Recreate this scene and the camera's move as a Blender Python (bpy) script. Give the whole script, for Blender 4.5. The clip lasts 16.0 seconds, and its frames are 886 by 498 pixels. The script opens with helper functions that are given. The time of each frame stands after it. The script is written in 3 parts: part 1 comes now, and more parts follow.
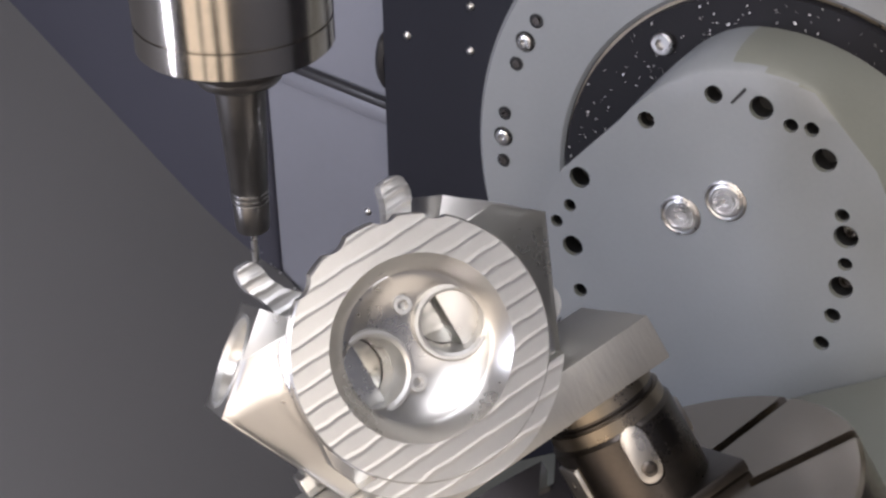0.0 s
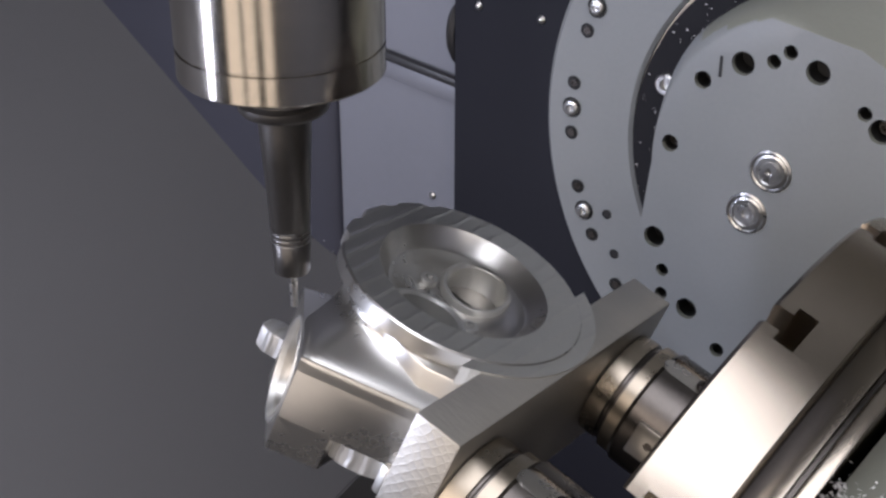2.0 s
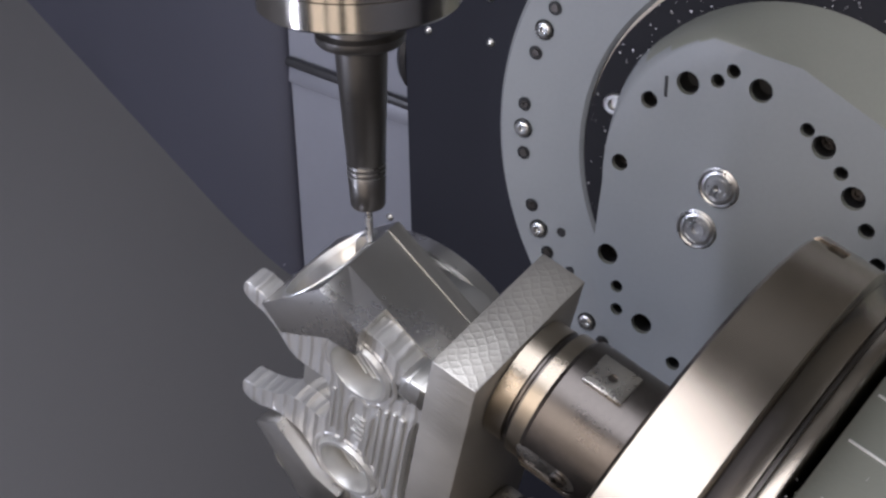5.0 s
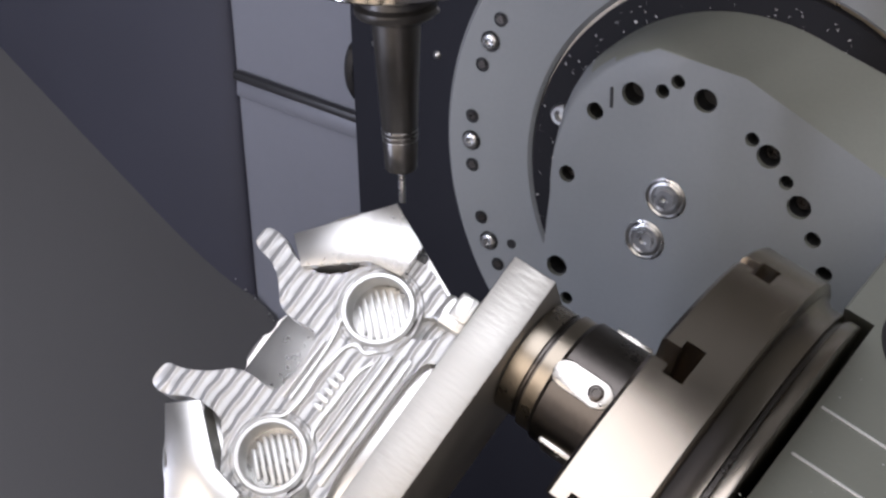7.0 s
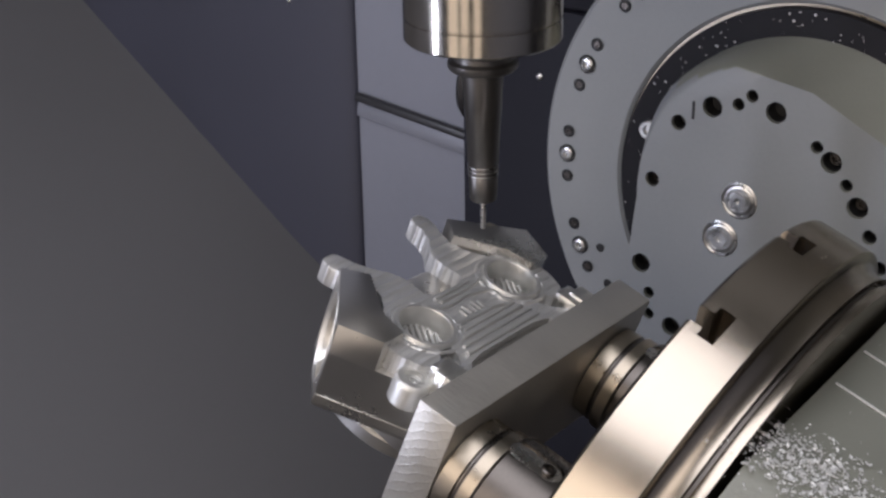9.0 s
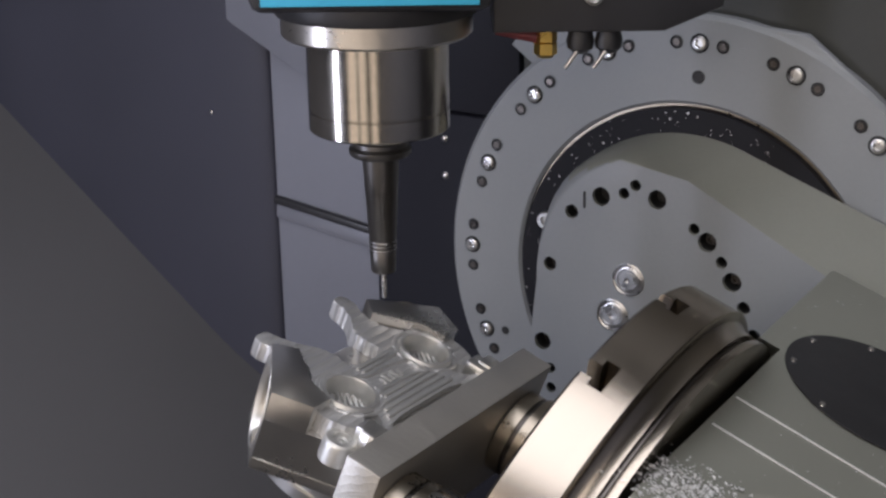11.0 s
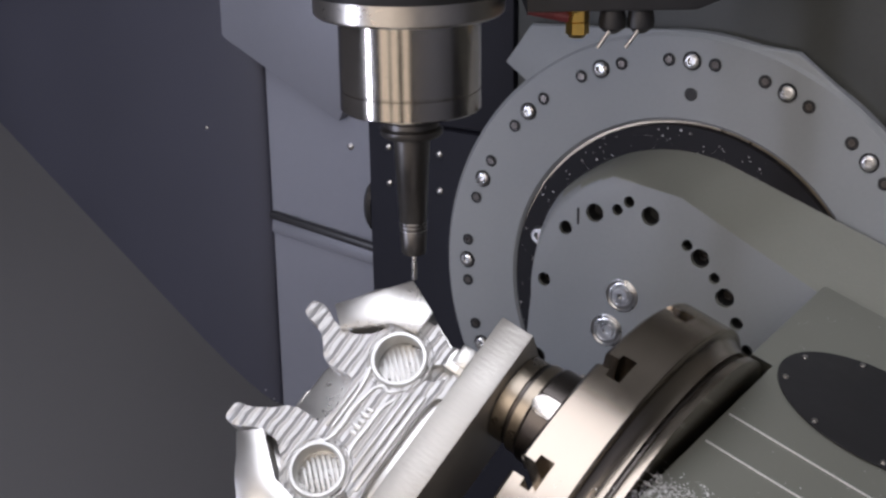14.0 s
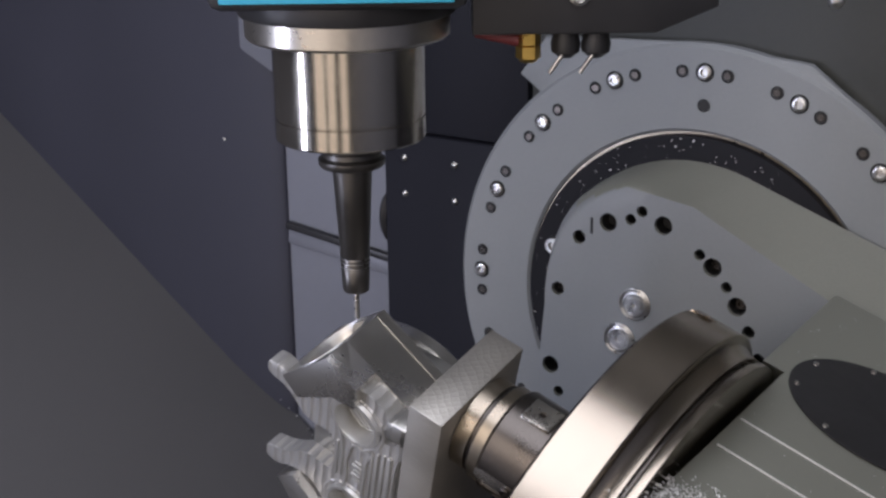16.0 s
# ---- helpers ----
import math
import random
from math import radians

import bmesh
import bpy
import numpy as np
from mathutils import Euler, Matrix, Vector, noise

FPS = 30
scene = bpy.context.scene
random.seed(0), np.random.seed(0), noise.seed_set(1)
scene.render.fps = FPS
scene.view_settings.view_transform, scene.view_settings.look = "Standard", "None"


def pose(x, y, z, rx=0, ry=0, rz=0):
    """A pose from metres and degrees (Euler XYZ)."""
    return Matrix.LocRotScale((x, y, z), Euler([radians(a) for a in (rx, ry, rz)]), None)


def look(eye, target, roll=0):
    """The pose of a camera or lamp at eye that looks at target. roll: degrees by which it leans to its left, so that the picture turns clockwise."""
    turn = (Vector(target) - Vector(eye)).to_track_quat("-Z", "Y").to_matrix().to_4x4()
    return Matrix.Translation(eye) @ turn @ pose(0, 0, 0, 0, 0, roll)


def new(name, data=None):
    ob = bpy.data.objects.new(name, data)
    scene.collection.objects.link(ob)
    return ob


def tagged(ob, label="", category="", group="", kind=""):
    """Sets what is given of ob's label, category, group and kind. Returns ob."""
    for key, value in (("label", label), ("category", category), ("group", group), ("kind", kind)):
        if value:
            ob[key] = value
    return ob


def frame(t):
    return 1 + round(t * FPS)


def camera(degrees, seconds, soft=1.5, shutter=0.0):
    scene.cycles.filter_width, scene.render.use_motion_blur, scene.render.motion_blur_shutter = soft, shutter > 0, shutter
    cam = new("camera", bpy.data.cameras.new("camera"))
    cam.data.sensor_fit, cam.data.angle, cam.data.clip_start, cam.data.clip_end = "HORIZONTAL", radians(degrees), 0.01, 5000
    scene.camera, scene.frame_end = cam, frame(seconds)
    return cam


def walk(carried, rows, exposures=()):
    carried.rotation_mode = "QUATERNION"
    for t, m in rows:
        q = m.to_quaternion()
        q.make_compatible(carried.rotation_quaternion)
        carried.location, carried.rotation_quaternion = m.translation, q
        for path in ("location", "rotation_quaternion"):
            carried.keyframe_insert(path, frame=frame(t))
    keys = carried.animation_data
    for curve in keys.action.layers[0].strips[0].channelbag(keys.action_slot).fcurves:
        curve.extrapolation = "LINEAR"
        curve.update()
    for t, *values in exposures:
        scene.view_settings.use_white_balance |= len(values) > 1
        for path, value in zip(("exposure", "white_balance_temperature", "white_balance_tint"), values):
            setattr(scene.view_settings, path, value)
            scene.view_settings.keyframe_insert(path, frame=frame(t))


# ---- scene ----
cam = camera(34.43, 16.0, soft=2.6)
walk(cam, [
    (0.0, look((0.437, -1.284, 0.776), (-0.269, -0.223, -0.014), -0.70)),
    (0.5, look((0.446, -1.310, 0.714), (-0.275, -0.227, -0.033), -0.13)),
    (1.0, look((0.456, -1.330, 0.677), (-0.292, -0.245, -0.041), 0.14)),
    (1.5, look((0.465, -1.333, 0.645), (-0.317, -0.263, -0.057), 0.36)),
    (2.0, look((0.473, -1.329, 0.639), (-0.318, -0.267, -0.065), 0.08)),
    (2.5, look((0.474, -1.331, 0.646), (-0.314, -0.271, -0.063), -0.14)),
    (3.0, look((0.483, -1.324, 0.647), (-0.309, -0.265, -0.061), -0.61)),
    (3.5, look((0.485, -1.329, 0.648), (-0.302, -0.263, -0.054), -0.71)),
    (4.0, look((0.484, -1.329, 0.654), (-0.297, -0.259, -0.048), -0.76)),
    (6.5, look((0.495, -1.320, 0.670), (-0.245, -0.214, -0.022), -1.34)),
    (7.0, look((0.496, -1.309, 0.667), (-0.240, -0.201, -0.026), -1.20)),
    (7.5, look((0.502, -1.308, 0.659), (-0.233, -0.197, -0.031), -1.49)),
    (8.0, look((0.496, -1.317, 0.660), (-0.231, -0.203, -0.034), -1.29)),
    (8.5, look((0.492, -1.339, 0.666), (-0.236, -0.223, -0.024), -0.98)),
    (9.0, look((0.609, -1.507, 0.669), (-0.219, -0.420, 0.050), -0.88)),
    (9.5, look((0.680, -1.637, 0.694), (-0.131, -0.496, 0.157), -1.23)),
    (10.0, look((0.693, -1.645, 0.690), (-0.087, -0.468, 0.183), -0.85)),
    (12.5, look((0.699, -1.670, 0.693), (-0.072, -0.485, 0.191), -0.76)),
    (13.0, look((0.700, -1.674, 0.702), (-0.072, -0.489, 0.203), -0.77)),
    (13.5, look((0.685, -1.659, 0.702), (-0.084, -0.470, 0.206), -0.80)),
    (14.0, look((0.700, -1.660, 0.705), (-0.068, -0.471, 0.209), -0.79)),
    (14.5, look((0.707, -1.689, 0.714), (-0.054, -0.493, 0.222), -0.82)),
    (15.0, look((0.713, -1.684, 0.702), (-0.060, -0.492, 0.220), -0.87)),
    (15.5, look((0.709, -1.685, 0.697), (-0.065, -0.492, 0.220), -0.68)),
    (16.0, look((0.711, -1.681, 0.699), (-0.072, -0.494, 0.222), -0.74)),
], [(0, 0.3, 6500, 18), (0.5, 0.1, 6450, 18), (4.2, 0.12, 6200, 18), (7, -0.1, 6250, 18), (8.5, -0.1, 6400, 18), (9.5, -0.3, 6400, 18), (16, -0.33, 6250, 19)])

# ---- light ----
world = bpy.data.worlds.new("world")
scene.world = world
world.use_nodes = True
world.node_tree.nodes["Background"].inputs[0].default_value = (0.55, 0.62, 0.8, 1)
world.node_tree.nodes["Background"].inputs[1].default_value = 0.12


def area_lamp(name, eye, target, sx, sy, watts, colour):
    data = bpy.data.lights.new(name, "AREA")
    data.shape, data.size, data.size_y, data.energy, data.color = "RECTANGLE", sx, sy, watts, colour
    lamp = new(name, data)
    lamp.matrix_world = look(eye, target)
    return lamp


area_lamp("work_light", (0.05, -1.25, 1.95), (-0.15, -0.6, 0.0), 1.6, 1.6, 37, (0.94, 0.97, 1.0))
# narrow cool fill added at the left for the spindle's blue streak
area_lamp("cool_fill", (-1.3, -2.1, 0.25), (-0.3, -0.2, 0.1), 0.1, 1.4, 24, (0.80, 0.86, 1.0))
area_lamp("side_light", (1.55, -1.6, 1.0), (-0.1, -0.6, 0.1), 1.3, 0.9, 10, (1.0, 0.95, 0.86))
# warm fill added inside the unseen front opening
area_lamp("front_fill", (0.1, -2.75, 0.9), (0.1, -0.4, 0.0), 1.7, 1.3, 21, (1.0, 0.92, 0.80))

# ---- materials ----


def mat(name, colour, rough=0.5, metal=0.0, vary=0.15, scale=8.0, bump=0.0, fine=120.0, stretch=(1, 1, 1), aniso=0.0, rvary=0.12):
    m = bpy.data.materials.new(name)
    m.use_nodes = True
    nt = m.node_tree
    b = nt.nodes["Principled BSDF"]
    tc = nt.nodes.new("ShaderNodeTexCoord")
    mp = nt.nodes.new("ShaderNodeMapping")
    mp.inputs["Scale"].default_value = stretch
    nt.links.new(tc.outputs["Object"], mp.inputs[0])
    big = nt.nodes.new("ShaderNodeTexNoise")
    big.inputs["Scale"].default_value, big.inputs["Detail"].default_value = scale, 5
    small = nt.nodes.new("ShaderNodeTexNoise")
    small.inputs["Scale"].default_value, small.inputs["Detail"].default_value = fine, 3
    nt.links.new(mp.outputs[0], big.inputs["Vector"])
    nt.links.new(mp.outputs[0], small.inputs["Vector"])
    mixn = nt.nodes.new("ShaderNodeMath")
    mixn.operation = "MULTIPLY_ADD"
    mixn.inputs[1].default_value = 0.35
    nt.links.new(small.outputs[0], mixn.inputs[0])
    nt.links.new(big.outputs[0], mixn.inputs[2])
    ramp = nt.nodes.new("ShaderNodeMapRange")
    ramp.inputs[1].default_value, ramp.inputs[2].default_value = 0.35, 1.0
    ramp.inputs[3].default_value, ramp.inputs[4].default_value = 1 - vary, 1 + vary
    nt.links.new(mixn.outputs[0], ramp.inputs[0])
    mul = nt.nodes.new("ShaderNodeVectorMath")
    mul.operation = "SCALE"
    mul.inputs[0].default_value = colour
    nt.links.new(ramp.outputs[0], mul.inputs["Scale"])
    nt.links.new(mul.outputs[0], b.inputs["Base Color"])
    rr = nt.nodes.new("ShaderNodeMapRange")
    rr.inputs[1].default_value, rr.inputs[2].default_value = 0.35, 1.0
    rr.inputs[3].default_value, rr.inputs[4].default_value = max(rough - rvary, 0.03), min(rough + rvary, 1)
    nt.links.new(mixn.outputs[0], rr.inputs[0])
    nt.links.new(rr.outputs[0], b.inputs["Roughness"])
    b.inputs["Metallic"].default_value = metal
    b.inputs["Anisotropic"].default_value = aniso
    if bump:
        bp = nt.nodes.new("ShaderNodeBump")
        bp.inputs["Strength"].default_value, bp.inputs["Distance"].default_value = bump, 0.002
        nt.links.new(small.outputs[0], bp.inputs["Height"])
        nt.links.new(bp.outputs[0], b.inputs["Normal"])
    return m


CAST = mat("cast_paint", (0.235, 0.248, 0.255), 0.5, 0, 0.1, 6, 0.12, 200)
# olive copy of the cast paint, the tint of its light put into the colour
CRADLE = mat("cradle_lit_paint", (0.195, 0.20, 0.17), 0.45, 0, 0.1, 5, 0.12, 260)
DARK = mat("dark_seal", (0.013, 0.013, 0.016), 0.65, 0, 0.3, 9, 0.2, 150)
COLUMN = mat("column_paint", (0.013, 0.0135, 0.019), 0.5, 0, 0.2, 4, 0.05, 150)
COLUMN.node_tree.nodes["Principled BSDF"].inputs["Specular IOR Level"].default_value = 0.2
DARK.node_tree.nodes["Principled BSDF"].inputs["Specular IOR Level"].default_value = 0.2
SHEET = mat("sheet_wall", (0.185, 0.193, 0.225), 0.5, 0.2, 0.08, 3, 0.03, 90)
SLOPE = mat("slope_sheet", (0.066, 0.065, 0.068), 0.6, 0.0, 0.1, 2.5, 0.03, 60)
STEEL = mat("ground_steel", (0.55, 0.52, 0.47), 0.3, 1, 0.12, 7, 0.04, 160)
TABLE = mat("table_steel", (0.35, 0.305, 0.25), 0.25, 1, 0.05, 10, 0.01, 260, (1, 1, 5), rvary=0.03)
POLISH = mat("polished_steel", (0.52, 0.485, 0.43), 0.17, 1, 0.06, 8, 0.0, 200)
BLACKSTEEL = mat("black_steel", (0.105, 0.094, 0.085), 0.33, 1, 0.25, 14, 0.05, 240)
HOLDER = mat("holder_steel", (0.13, 0.125, 0.12), 0.36, 0.9, 0.15, 12, 0.03, 200)
ALU = mat("milled_aluminium", (0.62, 0.62, 0.60), 0.42, 0.8, 0.08, 10, 0.08, 160)
PLATE = mat("plate_aluminium", (0.43, 0.415, 0.38), 0.42, 0.75, 0.12, 16, 0.22, 260, (1, 1, 0.25))
BOLT = mat("bolt_steel", (0.55, 0.55, 0.54), 0.3, 1, 0.15, 60, 0.1, 400)
# black for the index mark and for hole insides, their shade put into colour
HOLE = mat("hole_black", (0.012, 0.012, 0.012), 0.6, 0, 0.2, 20)
BRASS = mat("brass", (0.62, 0.43, 0.12), 0.3, 1, 0.15, 30, 0.05, 200)
REDHOSE = mat("red_plastic", (0.16, 0.03, 0.035), 0.5, 0, 0.2, 30)
BLACKP = mat("black_plastic", (0.02, 0.02, 0.022), 0.45, 0, 0.2, 20)
# blue-black colour that carries the soft shade on the wall's left
WALL_SHADE = mat("wall_shade", (0.030, 0.031, 0.045), 0.6, 0.0, 0.2, 3, 0.03, 60)
UPPER = mat("frame_paint", (0.052, 0.054, 0.049), 0.45, 0, 0.15, 5, 0.1, 160)
POLALU = mat("polished_aluminium", (0.55, 0.54, 0.515), 0.29, 0.95, 0.06, 9, 0.0, 140, rvary=0.05)
BLUE = mat("blue_label", (0.05, 0.42, 0.62), 0.4, 0, 0.03, 8)



def milled(name, colour, step, strength, narrow, rough, metal):
    """Aluminium with parallel cutter steps across the local z of the table's things."""
    m = mat(name, colour, rough, metal, 0.07, 12, 0.0, 180, rvary=0.05)
    nt = m.node_tree
    b = nt.nodes["Principled BSDF"]
    tc = nt.nodes["Texture Coordinate"]
    wave = nt.nodes.new("ShaderNodeTexWave")
    wave.wave_type, wave.bands_direction, wave.wave_profile = "BANDS", "Z", "SIN"
    wave.inputs["Scale"].default_value = 6.2832 / (20 * step)
    wave.inputs["Distortion"].default_value, wave.inputs["Detail"].default_value = 0.8, 0.0
    wave.inputs["Detail Scale"].default_value = 3.0
    nt.links.new(tc.outputs["Object"], wave.inputs["Vector"])
    bp = nt.nodes.new("ShaderNodeBump")
    bp.inputs["Strength"].default_value, bp.inputs["Distance"].default_value = strength, 0.003
    thin = nt.nodes.new("ShaderNodeMath")
    thin.operation = "POWER"
    thin.inputs[1].default_value = narrow
    nt.links.new(wave.outputs["Fac"], thin.inputs[0])
    nt.links.new(thin.outputs[0], bp.inputs["Height"])
    nt.links.new(bp.outputs[0], b.inputs["Normal"])
    return m


MILLED = milled("stepped_aluminium", (0.70, 0.69, 0.65), 0.016, 0.17, 9.0, 0.38, 1.0)
DECK = milled("ridged_aluminium", (0.52, 0.52, 0.51), 0.0122, 0.6, 2.2, 0.42, 0.6)


def sawn(name, base):
    """Plate aluminium with two sets of slanting saw scratches on its cut end."""
    m = base.copy()
    m.name = name
    nt = m.node_tree
    b = nt.nodes["Principled BSDF"]
    tc = nt.nodes["Texture Coordinate"]
    turn = nt.nodes.new("ShaderNodeMapping")
    turn.inputs["Rotation"].default_value = (0, 0, radians(-52))
    nt.links.new(tc.outputs["Object"], turn.inputs[0])
    total = None
    for angle, step in ((38, 0.0062), (-52, 0.0081)):
        slant = nt.nodes.new("ShaderNodeMapping")
        slant.inputs["Rotation"].default_value = (radians(angle), 0, 0)
        nt.links.new(turn.outputs[0], slant.inputs[0])
        wave = nt.nodes.new("ShaderNodeTexWave")
        wave.wave_type, wave.bands_direction, wave.wave_profile = "BANDS", "Z", "SIN"
        wave.inputs["Scale"].default_value = 6.2832 / (20 * step)
        wave.inputs["Distortion"].default_value, wave.inputs["Detail Scale"].default_value = 4.5, 1.2
        nt.links.new(slant.outputs[0], wave.inputs["Vector"])
        thin = nt.nodes.new("ShaderNodeMath")
        thin.operation = "POWER"
        thin.inputs[1].default_value = 5.0
        nt.links.new(wave.outputs["Fac"], thin.inputs[0])
        if total:
            top = nt.nodes.new("ShaderNodeMath")
            top.operation = "MAXIMUM"
            nt.links.new(total.outputs[0], top.inputs[0])
            nt.links.new(thin.outputs[0], top.inputs[1])
            total = top
        else:
            total = thin
    bp = nt.nodes.new("ShaderNodeBump")
    bp.inputs["Strength"].default_value, bp.inputs["Distance"].default_value = 0.13, 0.0012
    nt.links.new(total.outputs[0], bp.inputs["Height"])
    nt.links.new(bp.outputs[0], b.inputs["Normal"])
    return m


SAWN = sawn("sawn_aluminium", PLATE)


def second_material(ob, material, chosen):
    """Gives the faces that chosen(face) picks another material."""
    ob.data.materials.append(material)
    for f in ob.data.polygons:
        if chosen(f):
            f.material_index = 1


BAND = mat("worn_steel", (0.30, 0.26, 0.205), 0.32, 1, 0.15, 20, 0.04, 240)
CHIP = mat("chip_aluminium", (0.8, 0.8, 0.79), 0.45, 0.4, 0.1, 40)


def glow(name, colour, strength):
    m = bpy.data.materials.new(name)
    m.use_nodes = True
    b = m.node_tree.nodes["Principled BSDF"]
    b.inputs["Base Color"].default_value = (*colour, 1)
    b.inputs["Emission Color"].default_value = (*colour, 1)
    b.inputs["Emission Strength"].default_value = strength
    return m


# glow of the sheet added for gold reflections
WARM_GLOW = glow("warm_glow", (1.0, 0.87, 0.70), 1.1)

# ---- mesh helpers ----


def finish(name, bm, material, parent=None, label="", smooth=40.0):
    me = bpy.data.meshes.new(name)
    bmesh.ops.recalc_face_normals(bm, faces=bm.faces)
    for f in bm.faces:
        f.smooth = True
    for e in bm.edges:
        e.smooth = not (len(e.link_faces) != 2 or e.calc_face_angle(0) > radians(smooth))
    bm.to_mesh(me)
    bm.free()
    me.materials.append(material)
    ob = new(name, me)
    if parent:
        ob.parent = parent
    if label:
        ob["label"] = label
    return ob


part = finish


def thing(name, label, category, group="", kind=""):
    return tagged(new(name), label, category, group, kind)


def place(bm, m, start=0):
    bm.verts.ensure_lookup_table()
    bmesh.ops.transform(bm, matrix=m, verts=bm.verts[start:])


def add_box(bm, a, b, bevel=0.0):
    n0 = len(bm.verts)
    r = bmesh.ops.create_cube(bm, size=1)
    c = [(a[i] + b[i]) / 2 for i in range(3)]
    s = [abs(b[i] - a[i]) for i in range(3)]
    for v in r["verts"]:
        v.co = Vector((c[0] + v.co.x * s[0], c[1] + v.co.y * s[1], c[2] + v.co.z * s[2]))
    if bevel:
        es = list({e for v in r["verts"] for e in v.link_edges})
        bmesh.ops.bevel(bm, geom=es, offset=bevel, segments=2, affect="EDGES", profile=0.5)
    return bm


def lathe(profile, seg=64, m=None, bm=None):
    """Turns (radius, height) pairs round z."""
    bm = bm or bmesh.new()
    rings = []
    made = []
    for r, h in profile:
        if r < 1e-6:
            v = bm.verts.new((0, 0, h))
            rings.append([v] * seg)
            made.append(v)
        else:
            ring = [bm.verts.new((r * math.cos(2 * math.pi * i / seg), r * math.sin(2 * math.pi * i / seg), h)) for i in range(seg)]
            rings.append(ring)
            made += ring
    for a, b in zip(rings, rings[1:]):
        for i in range(seg):
            j = (i + 1) % seg
            vs = []
            for v in (a[i], a[j], b[j], b[i]):
                if v not in vs:
                    vs.append(v)
            if len(vs) > 2:
                bm.faces.new(vs)
    if m is not None:
        for v in made:
            v.co = m @ v.co
    return bm


def prism(outline, z0, z1, bm=None, m=None, bevel=0.0):
    """A straight prism on an outline of (x, y) pairs."""
    bm = bm or bmesh.new()
    lo = [bm.verts.new((x, y, z0)) for x, y in outline]
    hi = [bm.verts.new((x, y, z1)) for x, y in outline]
    n = len(outline)
    fs = [bm.faces.new(lo[::-1]), bm.faces.new(hi)]
    for i in range(n):
        fs.append(bm.faces.new((lo[i], lo[(i + 1) % n], hi[(i + 1) % n], hi[i])))
    if bevel:
        es = list({e for e in fs[1].edges} | {e for e in fs[0].edges})
        r = bmesh.ops.bevel(bm, geom=es, offset=bevel, segments=2, affect="EDGES", profile=0.5)
        vs = list({v for f in r["faces"] for v in f.verts} | {v for v in lo + hi if v.is_valid})
    else:
        vs = lo + hi
    if m is not None:
        for v in vs:
            v.co = m @ v.co
    return bm


def arc(cx, cy, r, a0, a1, n=16):
    return [(cx + r * math.cos(radians(a0 + (a1 - a0) * i / n)), cy + r * math.sin(radians(a0 + (a1 - a0) * i / n))) for i in range(n + 1)]


FRONT = Matrix(((1, 0, 0, 0), (0, 0, -1, 0), (0, 1, 0, 0), (0, 0, 0, 1)))  # local z comes out of the wall, towards -y


def socket_bolt(bm, x, z, y, r, h=0.006, bmh=None):
    """Cap screw head with a hexagon socket, axis along -y."""
    m = Matrix.Translation((x, y, z)) @ FRONT
    lathe([(0, -0.001), (r, -0.001), (r, h * 0.8), (r * 0.86, h), (r * 0.52, h), (r * 0.45, h * 0.3), (0, h * 0.3)], 18, m, bm)


def hole_disc(bm, x, z, y, r, depth=0.012):
    # flat disc on the face; the hole's inner shade is only its black colour
    m = Matrix.Translation((x, y, z)) @ FRONT
    lathe([(r, 0.0012), (r * 0.92, 0.0), (r * 0.9, -0.0), (0, 0.0004)], 18, m, bm)


# ---- solid cutting ----
def to_object(bm):
    me = bpy.data.meshes.new("tmp")
    bmesh.ops.recalc_face_normals(bm, faces=bm.faces)
    bm.to_mesh(me)
    bm.free()
    return new("tmp", me)


def combine(bm, others, operation="DIFFERENCE"):
    """Exact boolean of closed meshes, returned as a plain mesh."""
    base = to_object(bm)
    tools = [to_object(o) for o in others]
    for t in tools:
        mod = base.modifiers.new("cut", "BOOLEAN")
        mod.operation, mod.solver, mod.object = operation, "EXACT", t
    dg = bpy.context.evaluated_depsgraph_get()
    dg.update()
    me = bpy.data.meshes.new_from_object(base.evaluated_get(dg))
    out = bmesh.new()
    out.from_mesh(me)
    bpy.data.meshes.remove(me)
    for t in [base] + tools:
        d = t.data
        bpy.data.objects.remove(t)
        bpy.data.meshes.remove(d)
    return out


def solid_cyl(r, z0, z1, m=None, seg=40, r1=None, bm=None):
    return lathe([(0, z0), (r, z0), (r if r1 is None else r1, z1), (0, z1)], seg, m, bm)


# ---- enclosure ----
def structure(name, bm, material, label):
    return tagged(finish(name, bm, material), label, kind="structure")


def simple(name, a, b, material, label, bevel=0.0):
    bm = bmesh.new()
    add_box(bm, a, b, bevel)
    return structure(name, bm, material, label)


simple("wall_rear", (-2.6, 0.06, -1.6), (-0.49, 0.12, 2.2), SHEET, "bluish grey sheet metal rear wall of the machine enclosure")
# shade at the left built as a dark panel, its broadly rolled edge softening it
sec = [(-2.6, 0.059), (-2.6, 0.035)] + [(-0.90 + 0.16 * math.sin(radians(a)), 0.059 - 0.024 * math.cos(radians(a))) for a in range(0, 91, 6)]
bm = bmesh.new()
lo = [bm.verts.new((x, y, -1.6)) for x, y in sec]
hi = [bm.verts.new((x, y, 2.2)) for x, y in sec]
bm.faces.new(lo[::-1])
bm.faces.new(hi)
for k in range(len(sec)):
    n = (k + 1) % len(sec)
    bm.faces.new((lo[k], lo[n], hi[n], hi[k]))
structure("wall_rear_left", bm, WALL_SHADE, "blue-black panel with a rolled edge, added for the shade at the left")
simple("column", (-0.507, 0.008, -1.6), (1.6, 0.055, 0.19), COLUMN, "dark painted machine column front behind the bearing ring", 0.004)
simple("column_cover", (-0.482, 0.014, 0.192), (-0.262, 0.055, 2.2), COLUMN, "dark painted cover above the column", 0.004)
